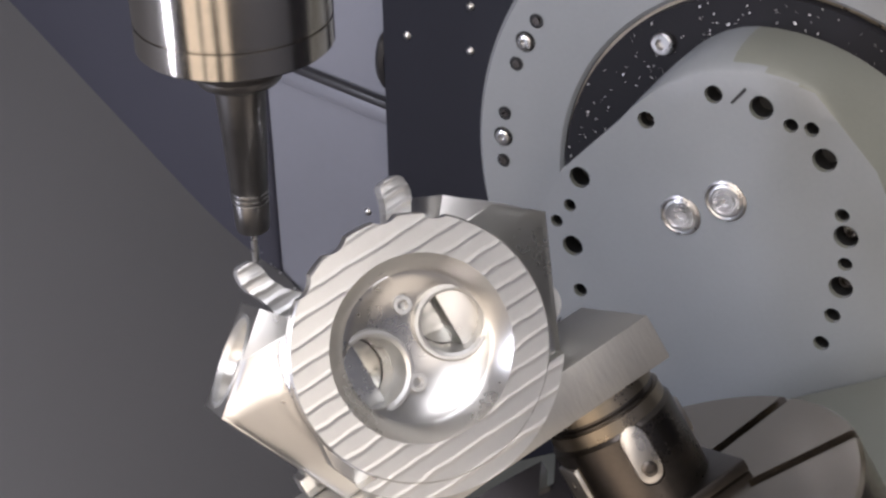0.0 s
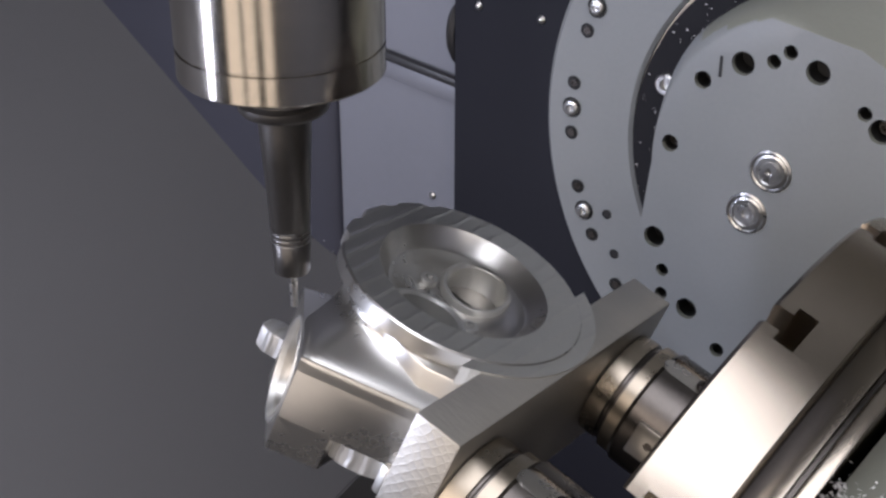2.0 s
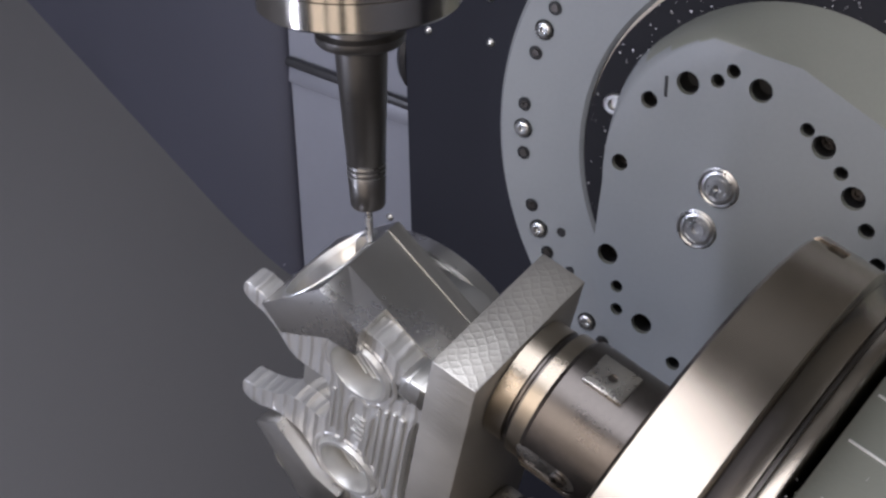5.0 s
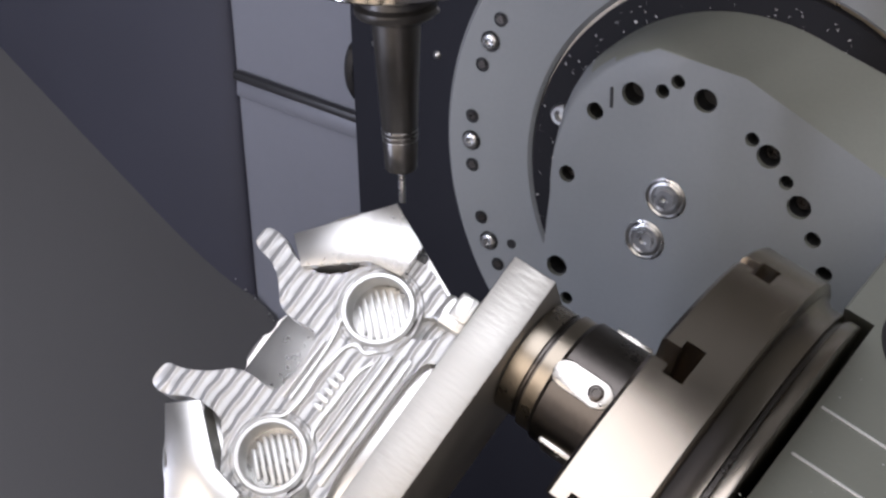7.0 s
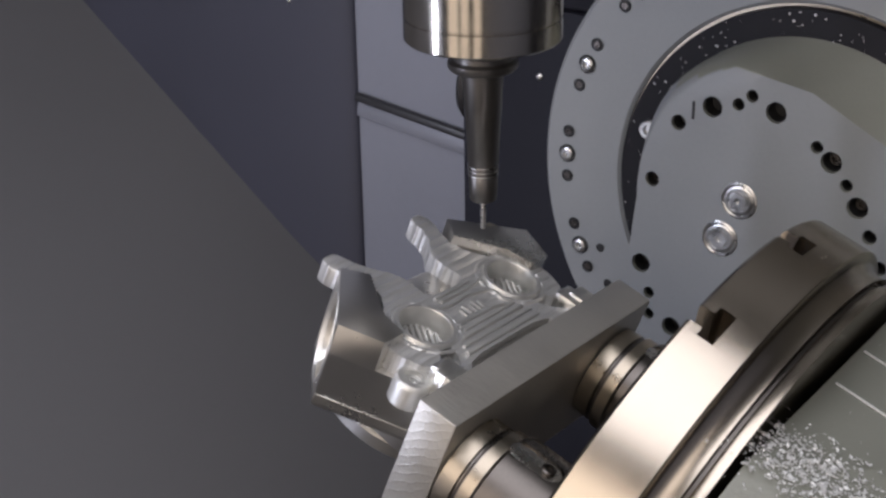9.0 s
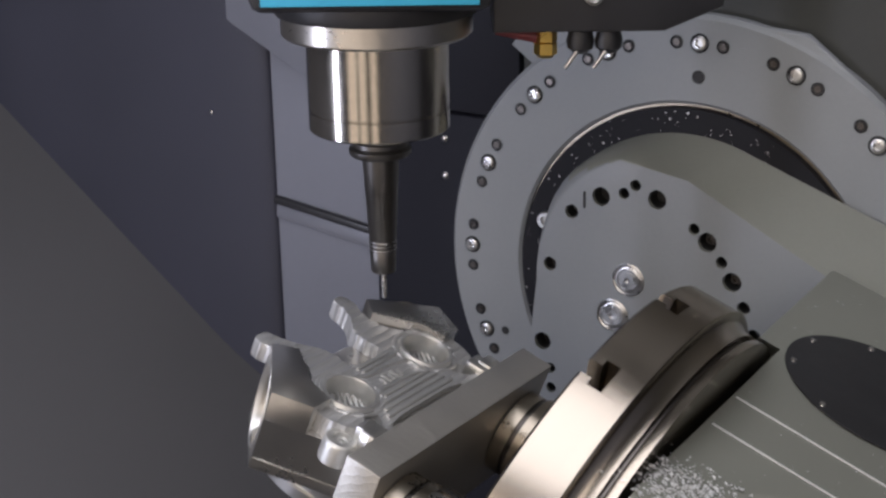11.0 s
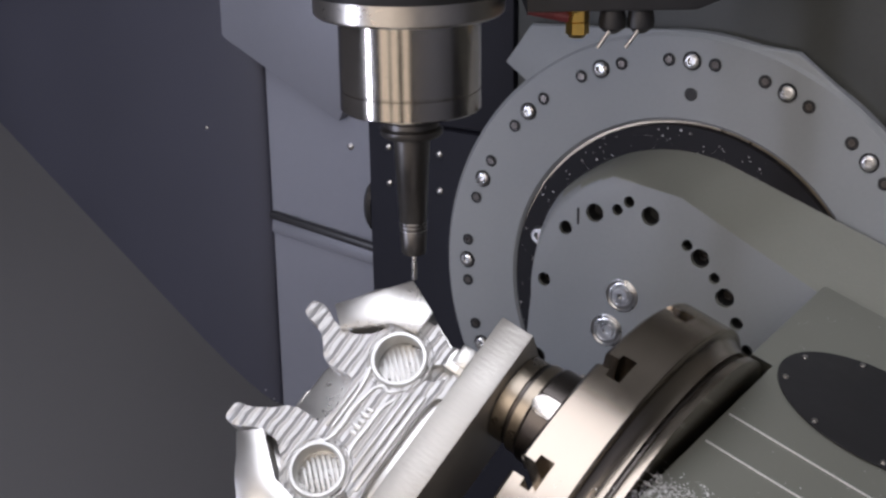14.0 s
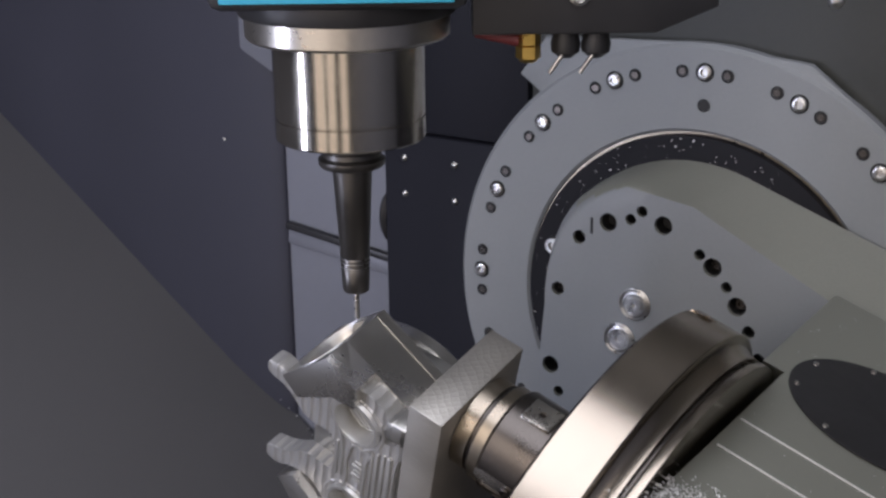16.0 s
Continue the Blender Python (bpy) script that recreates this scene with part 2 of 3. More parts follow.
simple("wall_upper", (-0.26, 0.02, 0.192), (1.6, 0.055, 2.2), UPPER, "grey-green painted machine frame above the ring", 0.004)
# rail and lower lip on the rear wall
bm = bmesh.new()
add_box(bm, (-0.095, -0.012, -0.006), (0.16, 0.0, 0.006), 0.003)
place(bm, Matrix.Translation((-0.645, 0.0595, -0.018)) @ Matrix.Rotation(radians(6), 4, "Y"))
structure("trim_rail", bm, BLACKP, "dark rail along the rear wall")
bm = bmesh.new()
add_box(bm, (-0.095, -0.006, -0.016), (0.155, 0.0, 0.008), 0.003)
place(bm, Matrix.Translation((-0.645, 0.0597, -0.034)) @ Matrix.Rotation(radians(6), 4, "Y"))
structure("trim_lip", bm, SHEET, "grey folded lip under the rail")
bm = bmesh.new()
add_box(bm, (-0.20, -0.02, -0.004), (0.12, 0.0, 0.30), 0.003)
place(bm, Matrix.Translation((-0.69, 0.0594, 0.225)) @ Matrix.Rotation(radians(26), 4, "Y"))
structure("trim_panel", bm, SHEET, "overlapping grey sheet with a sloping lower edge")
# round bumper on the column's edge
bm = lathe([(0, 0.0), (0.022, 0.0), (0.026, 0.006), (0.022, 0.012), (0, 0.012)], 28, Matrix.Translation((-0.507, 0.03, 0.05)) @ Matrix.Diagonal((1, 1, 1.6, 1)) @ Matrix.Rotation(radians(-90), 4, "Y"))
structure("trim_bumper", bm, BLACKP, "black rubber bumper on the column edge")
# sloped chute sheet
bm = bmesh.new()
d = Vector((1.242 - 0.729, 0, -0.364)).normalized()
p0 = Vector((-1.242, 0.055, 0.003)) - d * 1.2
p1 = Vector((-1.242, 0.055, 0.003)) + d * 0.852
out = Vector((-0.25, -2.8, -0.9))
vs = [bm.verts.new(v) for v in (p0, p1, p1 + out, p0 + out)]
vs2 = [bm.verts.new(v.co + Vector((-0.01, 0, -0.02))) for v in vs]
for i in range(4):
    j = (i + 1) % 4
    bm.faces.new((vs[i], vs[j], vs2[j], vs2[i]))
bm.faces.new(vs)
bm.faces.new(vs2[::-1])
structure("chute_slope", bm, SLOPE, "dark grey sloped sheet metal chip chute")


def sheet(a, b, run, thick):
    """A thick sheet between the lines a and b, drawn out along run."""
    bm = bmesh.new()
    vs = [bm.verts.new(v) for v in (a, b, b + run, a + run)]
    vs2 = [bm.verts.new(v.co + thick) for v in vs]
    for i in range(4):
        j = (i + 1) % 4
        bm.faces.new((vs[i], vs[j], vs2[j], vs2[i]))
    bm.faces.new(vs)
    bm.faces.new(vs2[::-1])
    return bm


lip = p1 + d * 0.003
fold = lip + Vector((0.012, 0, -0.055))
structure("chute_lip", sheet(lip, fold, out, Vector((-0.012, 0, 0))), SLOPE, "folded down lower lip of the chip chute")
# black sheet added so the drop below the lip is dark by its colour
structure("pit_dark", sheet(fold + Vector((-0.008, 0, -0.003)), fold + Vector((-0.02, 0, -0.5)), out, Vector((-0.02, 0, 0))), BLACKP, "added black sheet for the dark below the chute")
bm = bmesh.new()
rng = random.Random(4)
q = Vector((-0.93, 0.047, -0.214))
for i in range(34):
    t = i / 34 * 0.34
    if rng.random() < 0.2:
        continue
    r = rng.uniform(0.0012, 0.003)
    bmesh.ops.create_icosphere(bm, subdivisions=1, radius=r, matrix=Matrix.Translation(q + d * t + Vector((0, 0, rng.uniform(-0.003, 0.003)))))
structure("trim_seam", bm, BOLT, "bright rough weld seam along the chute edge")

# floor coloured black to keep that drop dark
simple("floor", (-2.6, -2.8, -1.7), (1.7, 0.12, -1.6), BLACKP, "dark chip tray floor of the machine")
simple("ceiling", (-2.6, -2.8, 2.2), (1.7, 0.12, 2.26), SLOPE, "dark roof of the machine enclosure")
simple("wall_right", (1.6, -2.8, -1.7), (1.7, 0.12, 2.2), SHEET, "grey sheet metal side wall of the enclosure")
simple("wall_left", (-2.7, -2.8, -1.7), (-2.6, 0.12, 2.2), SLOPE, "dark side wall of the enclosure")
# unseen front behind the viewer, its window opening added for warm reflections
simple("wall_front_low", (-2.6, -2.9, -1.7), (1.7, -2.8, -1.0), SLOPE, "dark lower front of the machine")
simple("wall_front_top", (-2.6, -2.9, 1.75), (1.7, -2.8, 2.2), SLOPE, "dark upper front of the machine")
simple("wall_front_left", (-2.6, -2.9, -1.0), (-0.75, -2.8, 1.75), SLOPE, "dark front beside the added window opening")
simple("wall_front_right", (1.45, -2.9, -1.0), (1.7, -2.8, 1.75), SLOPE, "dark front beside the added window opening")
# dark posts added to break the spindle's reflection into stripes
simple("stripe_post_1", (-0.1, -2.88, -1.0), (0.04, -2.82, 1.75), BLACKP, "dark post added to stripe reflections")
simple("stripe_post_2", (0.55, -2.88, -1.0), (0.85, -2.82, 1.75), BLACKP, "dark post added to stripe reflections")
# glowing sheet added behind the viewer, reflected by the steel
simple("backdrop", (-1.6, -3.6, -1.6), (2.2, -3.58, 2.2), WARM_GLOW, "added warm glow behind the viewer for reflections")


def screw(name, x, y, z, r, label):
    t = thing(name, label, "screw", "wall screws")
    bm = lathe([(0, -0.0005), (r, -0.0005), (r, r * 0.3), (r * 0.6, r * 0.7), (0, r * 0.8)], 14, Matrix.Translation((x, y, z)) @ FRONT)
    part("screw_head", bm, BOLT, t)


for x, y, z, r in ((-0.381, 0.008, 0.098, 0.0052), (-0.381, 0.008, 0.153, 0.0052), (-0.47, 0.008, 0.097, 0.0052), (-0.47, 0.008, 0.152, 0.0052), (-0.85, 0.036, 0.126, 0.0035), (-1.356, 0.0345, 0.034, 0.0035), (-0.579, 0.06, -0.205, 0.0055), (-0.578, 0.06, 0.126, 0.0055), (0.16, 0.02, 0.43, 0.010)):
    screw("wall_screw", x, y, z, r, "small bright round-headed screw in the wall panel")

# ---- bearing ring ----
ring = thing("bearing_ring", "grey painted round bearing housing ring with bolt triplets", "machine part")
bm = lathe([(0.2505, -0.03), (0.2505, -0.004), (0.2545, 0.0), (0.360, 0.0), (0.366, -0.006), (0.366, -0.03)], 160, FRONT)
part("ring_body", bm, CAST, ring)
bm = lathe([(0.2465, -0.027), (0.2500, -0.027), (0.2500, -0.006), (0.2465, -0.006), (0.2465, -0.027)], 96, FRONT)
part("seal_lip", bm, BAND, ring, "bright steel inner lip of the ring")
bm = prism([(-0.27, 0.30), (-0.23, 0.355), (-0.02, 0.365), (0.14, 0.352), (0.26, 0.262), (0.30, 0.20), (0.22, 0.20), (0.0, 0.28), (-0.2, 0.25)], -0.018, -0.0045, None, FRONT, 0.003)
part("housing_flange", bm, CAST, ring)
for k in range(16):
    a = radians(180 - 22.5 * k - 0.8)
    bm = bmesh.new()
    socket_bolt(bm, 0.33 * math.cos(a), 0.33 * math.sin(a), 0.0, 0.0095, 0.005)
    part("cap_screw", bm, BOLT, ring)
    bm = lathe([(0.0098, 0.0002), (0.0122, 0.0012), (0.0122, 0.0002)], 20, Matrix.Translation((0.33 * math.cos(a), 0, 0.33 * math.sin(a))) @ FRONT)
    part("counterbore", bm, HOLE, ring)
    for s in (-1, 1):
        b = a + s * radians(5.4)
        bm = bmesh.new()
        hole_disc(bm, 0.33 * math.cos(b), 0.33 * math.sin(b), -0.0, 0.0085)
        part("screw_hole", bm, HOLE, ring)
        bm = lathe([(0.0, 0.0012), (0.0045, 0.0012), (0.0045, 0.0022), (0.0025, 0.0022), (0.0025, 0.0014)], 10, Matrix.Translation((0.33 * math.cos(b), 0, 0.33 * math.sin(b))) @ FRONT)
        part("set_screw", bm, BLACKSTEEL, ring)
bm = bmesh.new()
hole_disc(bm, 0.005, 0.287, 0.0, 0.0085)
part("screw_hole", bm, HOLE, ring)
for x, z in ((-0.275, -0.118), (-0.262, -0.167)):
    bm = bmesh.new()
    hole_disc(bm, x, z, 0.0, 0.006)
    part("screw_hole", bm, HOLE, ring)

# ---- cradle (swings about the ring's axis) ----
cradle = thing("swivel_cradle", "grey painted swivelling cradle arm with oval black cover", "machine part")
bm = lathe([(0.0, -0.027), (0.2455, -0.027), (0.2455, 0.004), (0.0, 0.004)], 96, FRONT)
part("dark_flange", bm, DARK, cradle, "black sealing flange speckled with chips")
TILT = radians(70.2)
E1 = Vector((math.cos(TILT), 0, math.sin(TILT)))
E2 = Vector((0, 1, 0))
AX = Vector((-math.sin(TILT), 0, math.cos(TILT)))
ORG = E1 * -0.06 + Vector((0, -0.50, 0))
TABLEM = Matrix(((E1.x, E2.x, AX.x, ORG.x), (E1.y, E2.y, AX.y, ORG.y), (E1.z, E2.z, AX.z, ORG.z), (0, 0, 0, 1)))
CARR = Matrix(((E1.x, 0, AX.x, ORG.x), (0, 1, 0, 0), (E1.z, 0, AX.z, ORG.z), (0, 0, 0, 1)))


def uh(u, h):
    """Cradle plane: u across the table's axis, h along it, to x and z."""
    p = ORG + E1 * u + AX * h
    return (p.x, p.z)


LEFT = [((0.199 - 0.019 * k / 14) * math.cos(radians(108 + 5 * k)), (0.199 - 0.019 * k / 14) * math.sin(radians(108 + 5 * k))) for k in range(15)]
NEAR = Vector(uh(0.236, 0.03))
CREST = [tuple(NEAR.lerp(Vector(LEFT[0]), k / 8)) for k in range(8)]
LOWER = [(-0.190, -0.09), (-0.176, -0.165), (-0.10, -0.235), (0.0, -0.28), uh(-0.40, -0.30), uh(-0.40, -0.75)]
front = [uh(0.22, -0.75), uh(0.212, -0.17)] + CREST + LEFT + LOWER
SHOULDER = []
for k in range(23):
    a, fade = radians(68 + 5 * k), min(1.0, max(0.0, (k - 13) / 9))
    r = 0.214 - 0.032 * fade * fade * (3 - 2 * fade)
    SHOULDER.append((r * math.cos(a), r * math.sin(a)))
back = [uh(0.274, -0.75), uh(0.274, -0.17)] + SHOULDER + LOWER
bm = bmesh.new()
layers = []
for w, y in ((0, 0.006), (0.02, 0.030), (0.10, 0.048), (0.28, 0.063), (0.55, 0.0735), (0.8, 0.0785), (1, 0.080)):
    ring_vs = []
    for k, (a, b) in enumerate(zip(front, back)):
        soft = min(1.0, max(0.0, (k - 6) / 7))  # sharp beside the carrier, rolled over the shoulder
        t = w * soft + (y - 0.006) / 0.074 * (1 - soft)
        ring_vs.append(bm.verts.new((b[0] + (a[0] - b[0]) * t, -y, b[1] + (a[1] - b[1]) * t)))
    layers.append(ring_vs)
for lo, hi in zip(layers, layers[1:]):
    for i in range(len(lo)):
        j = (i + 1) % len(lo)
        bm.faces.new((lo[i], lo[j], hi[j], hi[i]))
bm.faces.new(layers[-1])
bm.faces.new(layers[0][::-1])
HOLES = [(-0.087, 0.137, 0.0125), (-0.009, 0.145, 0.0125), (0.042, 0.115, 0.0075), (0.095, 0.055, 0.0125), (-0.170, -0.082, 0.0125), (-0.124, -0.157, 0.0125), (-0.055, 0.146, 0.0075), (-0.039, 0.159, 0.0075), (0.060, 0.101, 0.0125), (0.080, 0.078, 0.0075), (0.112, 0.024, 0.0085), (-0.160, 0.032, 0.0095), (-0.129, 0.110, 0.0095), (-0.157, -0.119, 0.0075), (-0.156, -0.148, 0.0075), (-0.083, -0.195, 0.0085), (0.127, -0.01, 0.0085)]
bm = combine(bm, [solid_cyl(r, 0.055, 0.1, Matrix.Translation((x, 0, z)) @ FRONT, 24) for x, z, r in HOLES])
# upward faces take the olive copy, so the light on them is coloured in
second_material(part("arm_plate", bm, CAST, cradle), CRADLE, lambda f: f.normal.dot(E1) > 0.4)
for x, z, r in HOLES:
    bm = lathe([(0, 0.0555), (r * 0.97, 0.0555), (r * 0.97, 0.0745), (r * 0.9, 0.0745), (r * 0.88, 0.058), (0, 0.058)], 20, Matrix.Translation((x, 0, z)) @ FRONT)
    part("bored_hole", bm, HOLE, cradle)
for x, z in ((0.060, 0.101), (0.095, 0.055), (-0.16, 0.032)):
    bm = bmesh.new()
    socket_bolt(bm, x, z, -0.062, 0.0075, 0.005)
    part("sunk_screw", bm, BLACKSTEEL, cradle)
for x, z in ((-0.045, 0.031), (-0.066, -0.022)):
    bm = lathe([(0, 0.080), (0.0225, 0.080), (0.0225, 0.0815), (0.0205, 0.0825), (0.0185, 0.0812), (0.0165, 0.0825), (0.0150, 0.0825), (0.0135, 0.0808), (0.0105, 0.0808), (0.0095, 0.0835), (0.0045, 0.0835), (0.004, 0.0805), (0, 0.0805)], 32, Matrix.Translation((x, 0, z)) @ FRONT)
    part("plug_screw", bm, BOLT, cradle, "large bright ringed plug screw")
bm = bmesh.new()
socket_bolt(bm, -0.207, 0.064, -0.004, 0.0125, 0.008)
part("flange_screw", bm, BOLT, cradle, "bright socket screw in the black flange")
bm = bmesh.new()
add_box(bm, (-0.112, -0.0812, 0.118), (-0.109, -0.0802, 0.140))
part("index_mark", bm, HOLE, cradle)
# block that carries the table
outl = [(-0.42, -0.0815), (0.225, -0.0815), (0.225, -0.66), (0.14, -0.80), (-0.42, -0.80)]
bm = prism(outl, -0.75, -0.172, None, CARR, 0.006)
bm = combine(bm, [solid_cyl(0.290, -0.199, -0.15, TABLEM, 96)])
part("table_carrier", bm, CRADLE, cradle)


def on_top(h, y, up=0.0):
    """A place on the carrier's upper face, with local x along the table's axis."""
    o = ORG + AX * h + E1 * (0.225 + up)
    return Matrix(((AX.x, 0, E1.x, o.x), (0, 1, 0, y), (AX.z, 0, E1.z, o.z), (0, 0, 0, 1)))


bm = bmesh.new()
lathe([(0, 0.0005), (0.094, 0.0005), (0.097, 0.0015), (0.097, 0.003), (0, 0.003)], 64, on_top(-0.312, -0.300) @ Matrix.Diagonal((1.12, 0.98, 1, 1)), bm)
cover = part("oval_cover", bm, BLACKP, cradle, "matt black oval cover plate")
for a in (20, 65, 112, 160, 205, 250, 295, 340):
    bm = lathe([(0, 0.003), (0.0035, 0.003), (0.003, 0.0048), (0, 0.005)], 10, on_top(-0.312, -0.300) @ Matrix.Translation((0.1 * math.cos(radians(a)), 0.087 * math.sin(radians(a)), 0)))
    part("cover_screw", bm, BOLT, cover)
for h0, y0, h1, y1 in ((-0.203, -0.445, -0.42, -0.45), (-0.205, -0.508, -0.42, -0.514)):
    bm = bmesh.new()
    add_box(bm, ((h0 - h1) / -2, -0.0012, 0.0003), ((h0 - h1) / 2, 0.0012, 0.0016), 0.0004)
    place(bm, on_top((h0 + h1) / 2, (y0 + y1) / 2))
    part("bright_edge", bm, CHIP, cradle, "thin bright machined edge line")

# ---- rotary table ----
table = thing("rotary_table", "round ground steel rotary table with tee slots in its rim", "rotary table")
bm = lathe([(0, -0.10), (0.294, -0.10), (0.297, -0.103), (0.297, -0.155), (0.293, -0.158), (0, -0.158)], 160)
SLOTS = [-64, -37, -11, 16, 87, 118, 147, 207, 236]
cuts = []
for a in SLOTS:
    c = bmesh.new()
    prism([(-0.0085, -0.09), (0.0085, -0.09), (0.0085, -0.114), (0.0165, -0.114), (0.0165, -0.129), (-0.0165, -0.129), (-0.0165, -0.114), (-0.0085, -0.114)], 0.20, 0.32, c, Matrix.Rotation(radians(a), 4, "Z") @ Matrix(((0, 0, 1, 0), (1, 0, 0, 0), (0, 1, 0, 0), (0, 0, 0, 1))))
    cuts.append(c)
bm = combine(bm, cuts)
part("table_top", bm, TABLE, table)
bm = lathe([(0.10, -0.1585), (0.288, -0.1585), (0.282, -0.166), (0.282, -0.177), (0.10, -0.177)], 160)
part("table_neck", bm, TABLE, table, "bevelled steel neck under the table top")
# gap floor in black steel, its shade put into the colour
bm = lathe([(0.10, -0.1775), (0.276, -0.1775), (0.276, -0.181), (0.10, -0.181)], 128)
part("shadow_gap", bm, BLACKSTEEL, table, "narrow dark gap in the drum")
bm = lathe([(0.10, -0.1815), (0.279, -0.1815), (0.281, -0.184), (0.281, -0.1915), (0.10, -0.1915)], 160)
part("table_drum", bm, TABLE, table, "lower steel drum of the table")

# ---- fixture ----
PF = Matrix.Translation((-0.001, -0.0104, 0)) @ Matrix.Rotation(radians(52), 4, "Z")
plate = thing("fixture_plate", "thick saw-marked aluminium fixture plate on steel posts", "fixture plate")
bm = bmesh.new()
add_box(bm, (-0.172, -0.067, 0.0241), (0.180, 0.075, 0.0653), 0.0015)
place(bm, PF)
AXIS = PF.to_3x3() @ Vector((1, 0, 0))
second_material(part("plate_body", bm, PLATE, plate), SAWN, lambda f: abs(f.normal.dot(AXIS)) > 0.9)
POSTS = []
for i in range(2):
    post = thing("clamping_post", "dark steel cylindrical clamping post on the table", "clamp", "posts under the plate")
    s = (-1, 1)[i]
    pm = PF @ Matrix.Translation((s * 0.125 + 0.004, 0.004, 0))
    bm = lathe([(0, 0.0236), (0.047, 0.0236), (0.050, 0.0165), (0.050, 0.007), (0.0485, 0.0055), (0.0485, 0.0035), (0.050, 0.002), (0.050, -0.002), (0.0515, -0.003), (0.053, -0.003), (0.053, -0.006), (0.0515, -0.0065), (0.053, -0.007), (0.053, -0.010), (0.0515, -0.0105), (0.053, -0.011), (0.055, -0.014), (0.057, -0.016), (0.057, -0.0995), (0, -0.0995)], 56, pm)
    pockets = []
    for a in (-94, 82):
        pm2 = Matrix.Rotation(radians(a), 4, "Z") @ Matrix(((0, 0, 1, 0.047), (1, 0, 0, 0), (0, 1, 0, -0.038), (0, 0, 0, 1)))
        pockets.append(prism(arc(0, 0.016, 0.012, 0, 180, 10) + arc(0, -0.016, 0.012, 180, 360, 10), 0.004, 0.03, None, pm @ pm2))
    bm = combine(bm, pockets)
    body = part("post_body", bm, BLACKSTEEL, post)
    for r, z0, z1 in ((0.0508, 0.0065, 0.0225), (0.0538, -0.0125, -0.0005)):
        bm = lathe([(r - 0.004, z0), (r, z0), (r, z1), (r - 0.004, z1)], 56, pm)
        part("worn_band", bm, BAND, post, "bright worn steel band")
    for a in (-94, 82):
        pm2 = pm @ Matrix.Rotation(radians(a), 4, "Z") @ Matrix(((0, 0, 1, 0.047), (1, 0, 0, 0), (0, 1, 0, -0.038), (0, 0, 0, 1)))
        bm = prism(arc(0, 0.016, 0.0112, 0, 180, 10) + arc(0, -0.016, 0.0112, 180, 360, 10), 0.0042, 0.0075, None, pm2, 0.0006)
        key = part("clamp_key", bm, STEEL, post, "bright rounded steel key")
        bm = lathe([(0, 0.0076), (0.0068, 0.0076), (0.0068, 0.0105), (0.0055, 0.0115), (0.0036, 0.0115), (0.0033, 0.009), (0, 0.009)], 18, pm2 @ Matrix.Translation((0, -0.013, 0)))
        part("key_screw", bm, BLACKSTEEL, key)
    for a in (4, 184):
        pm2 = pm @ Matrix.Rotation(radians(a), 4, "Z")
        bm = bmesh.new()
        add_box(bm, (0.05, -0.016, -0.062), (0.0585, 0.016, -0.028), 0.001)
        bm = combine(bm, [solid_cyl(0.004, 0.045, 0.07, Matrix.Translation((0, 0, -0.045)) @ Matrix.Rotation(radians(90), 4, "Y"), 16)])
        place(bm, pm2)
        part("square_pad", bm, STEEL, post, "square steel pad with a drilled hole")
    bm = bmesh.new()
    add_box(bm, (-0.066, -0.066, -0.0995), (0.066, 0.066, -0.088), 0.002)
    place(bm, pm)
    part("post_foot", bm, BLACKSTEEL, post)
    POSTS.append(post)

# ---- workpiece: x along the plate, y through the head, z off the plate ----
head = thing("cylinder_head", "freshly milled bare aluminium motorcycle cylinder head", "engine part")
CX = 0.005
YZ = Matrix(((1, 0, 0, 0), (0, 0, 1, 0), (0, 1, 0, 0), (0, 0, 0, 1)))  # prism drawn in (x, z), raised along y


def mirrored(o):
    return [(2 * CX - x, z) for x, z in o][::-1]


def port_frame(side):
    """Origin at the middle of the port face, local z out of it."""
    a, b = (0.163, 0.176), (0.093, 0.234)
    o = Vector(((a[0] + b[0]) / 2, -0.016, (a[1] + b[1]) / 2))
    s = Vector((b[0] - a[0], 0, b[1] - a[1])).normalized()
    nn = Vector((0.646, 0, 0.763)).normalized()
    nn = Vector((-s.z, 0, s.x)) if Vector((-s.z, 0, s.x)).dot(nn) > 0 else Vector((s.z, 0, -s.x))
    m = Matrix(((s.x, 0, nn.x, o.x), (s.y, 1, nn.y, o.y), (s.z, 0, nn.z, o.z), (0, 0, 0, 1)))
    if side < 0:
        m = Matrix(((-1, 0, 0, 2 * CX), (0, 1, 0, 0), (0, 0, 1, 0), (0, 0, 0, 1))) @ m
    return m


# core body
core = prism([(0.098, 0.0655), (0.112, 0.10), (0.108, 0.145), (0.078, 0.195), (0.030, 0.208), (-0.020, 0.208), (-0.068, 0.195), (-0.098, 0.145), (-0.102, 0.10), (-0.088, 0.0655)], -0.034, 0.061, None, YZ, 0.003)
CENTRE = Matrix.Translation((CX, -0.0125, 0.145)) @ Matrix(((1, 0, 0, 0), (0, 0, 1, 0), (0, -1, 0, 0), (0, 0, 0, 1)))
dome = lathe([(0, 0.056), (0.021, 0.0572), (0.038, 0.0610), (0.052, 0.0675), (0.065, 0.0765), (0.0755, 0.0905), (0.0755, 0.12), (0, 0.12)], 64, CENTRE)
VALVES = ((-0.036, 0.026), (0.039, 0.029))
seats = []
for x, r in VALVES:
    tilt = Matrix.Translation((x, 0, 0.068)) @ Matrix.Rotation(radians(10 if x < 0 else -10), 4, "Y")
    seats.append(solid_cyl(r, -0.07, 0.025, CENTRE @ tilt, 40))
core = combine(core, [dome] + seats)
place(core, PF)
part("core_body", core, POLALU, head)
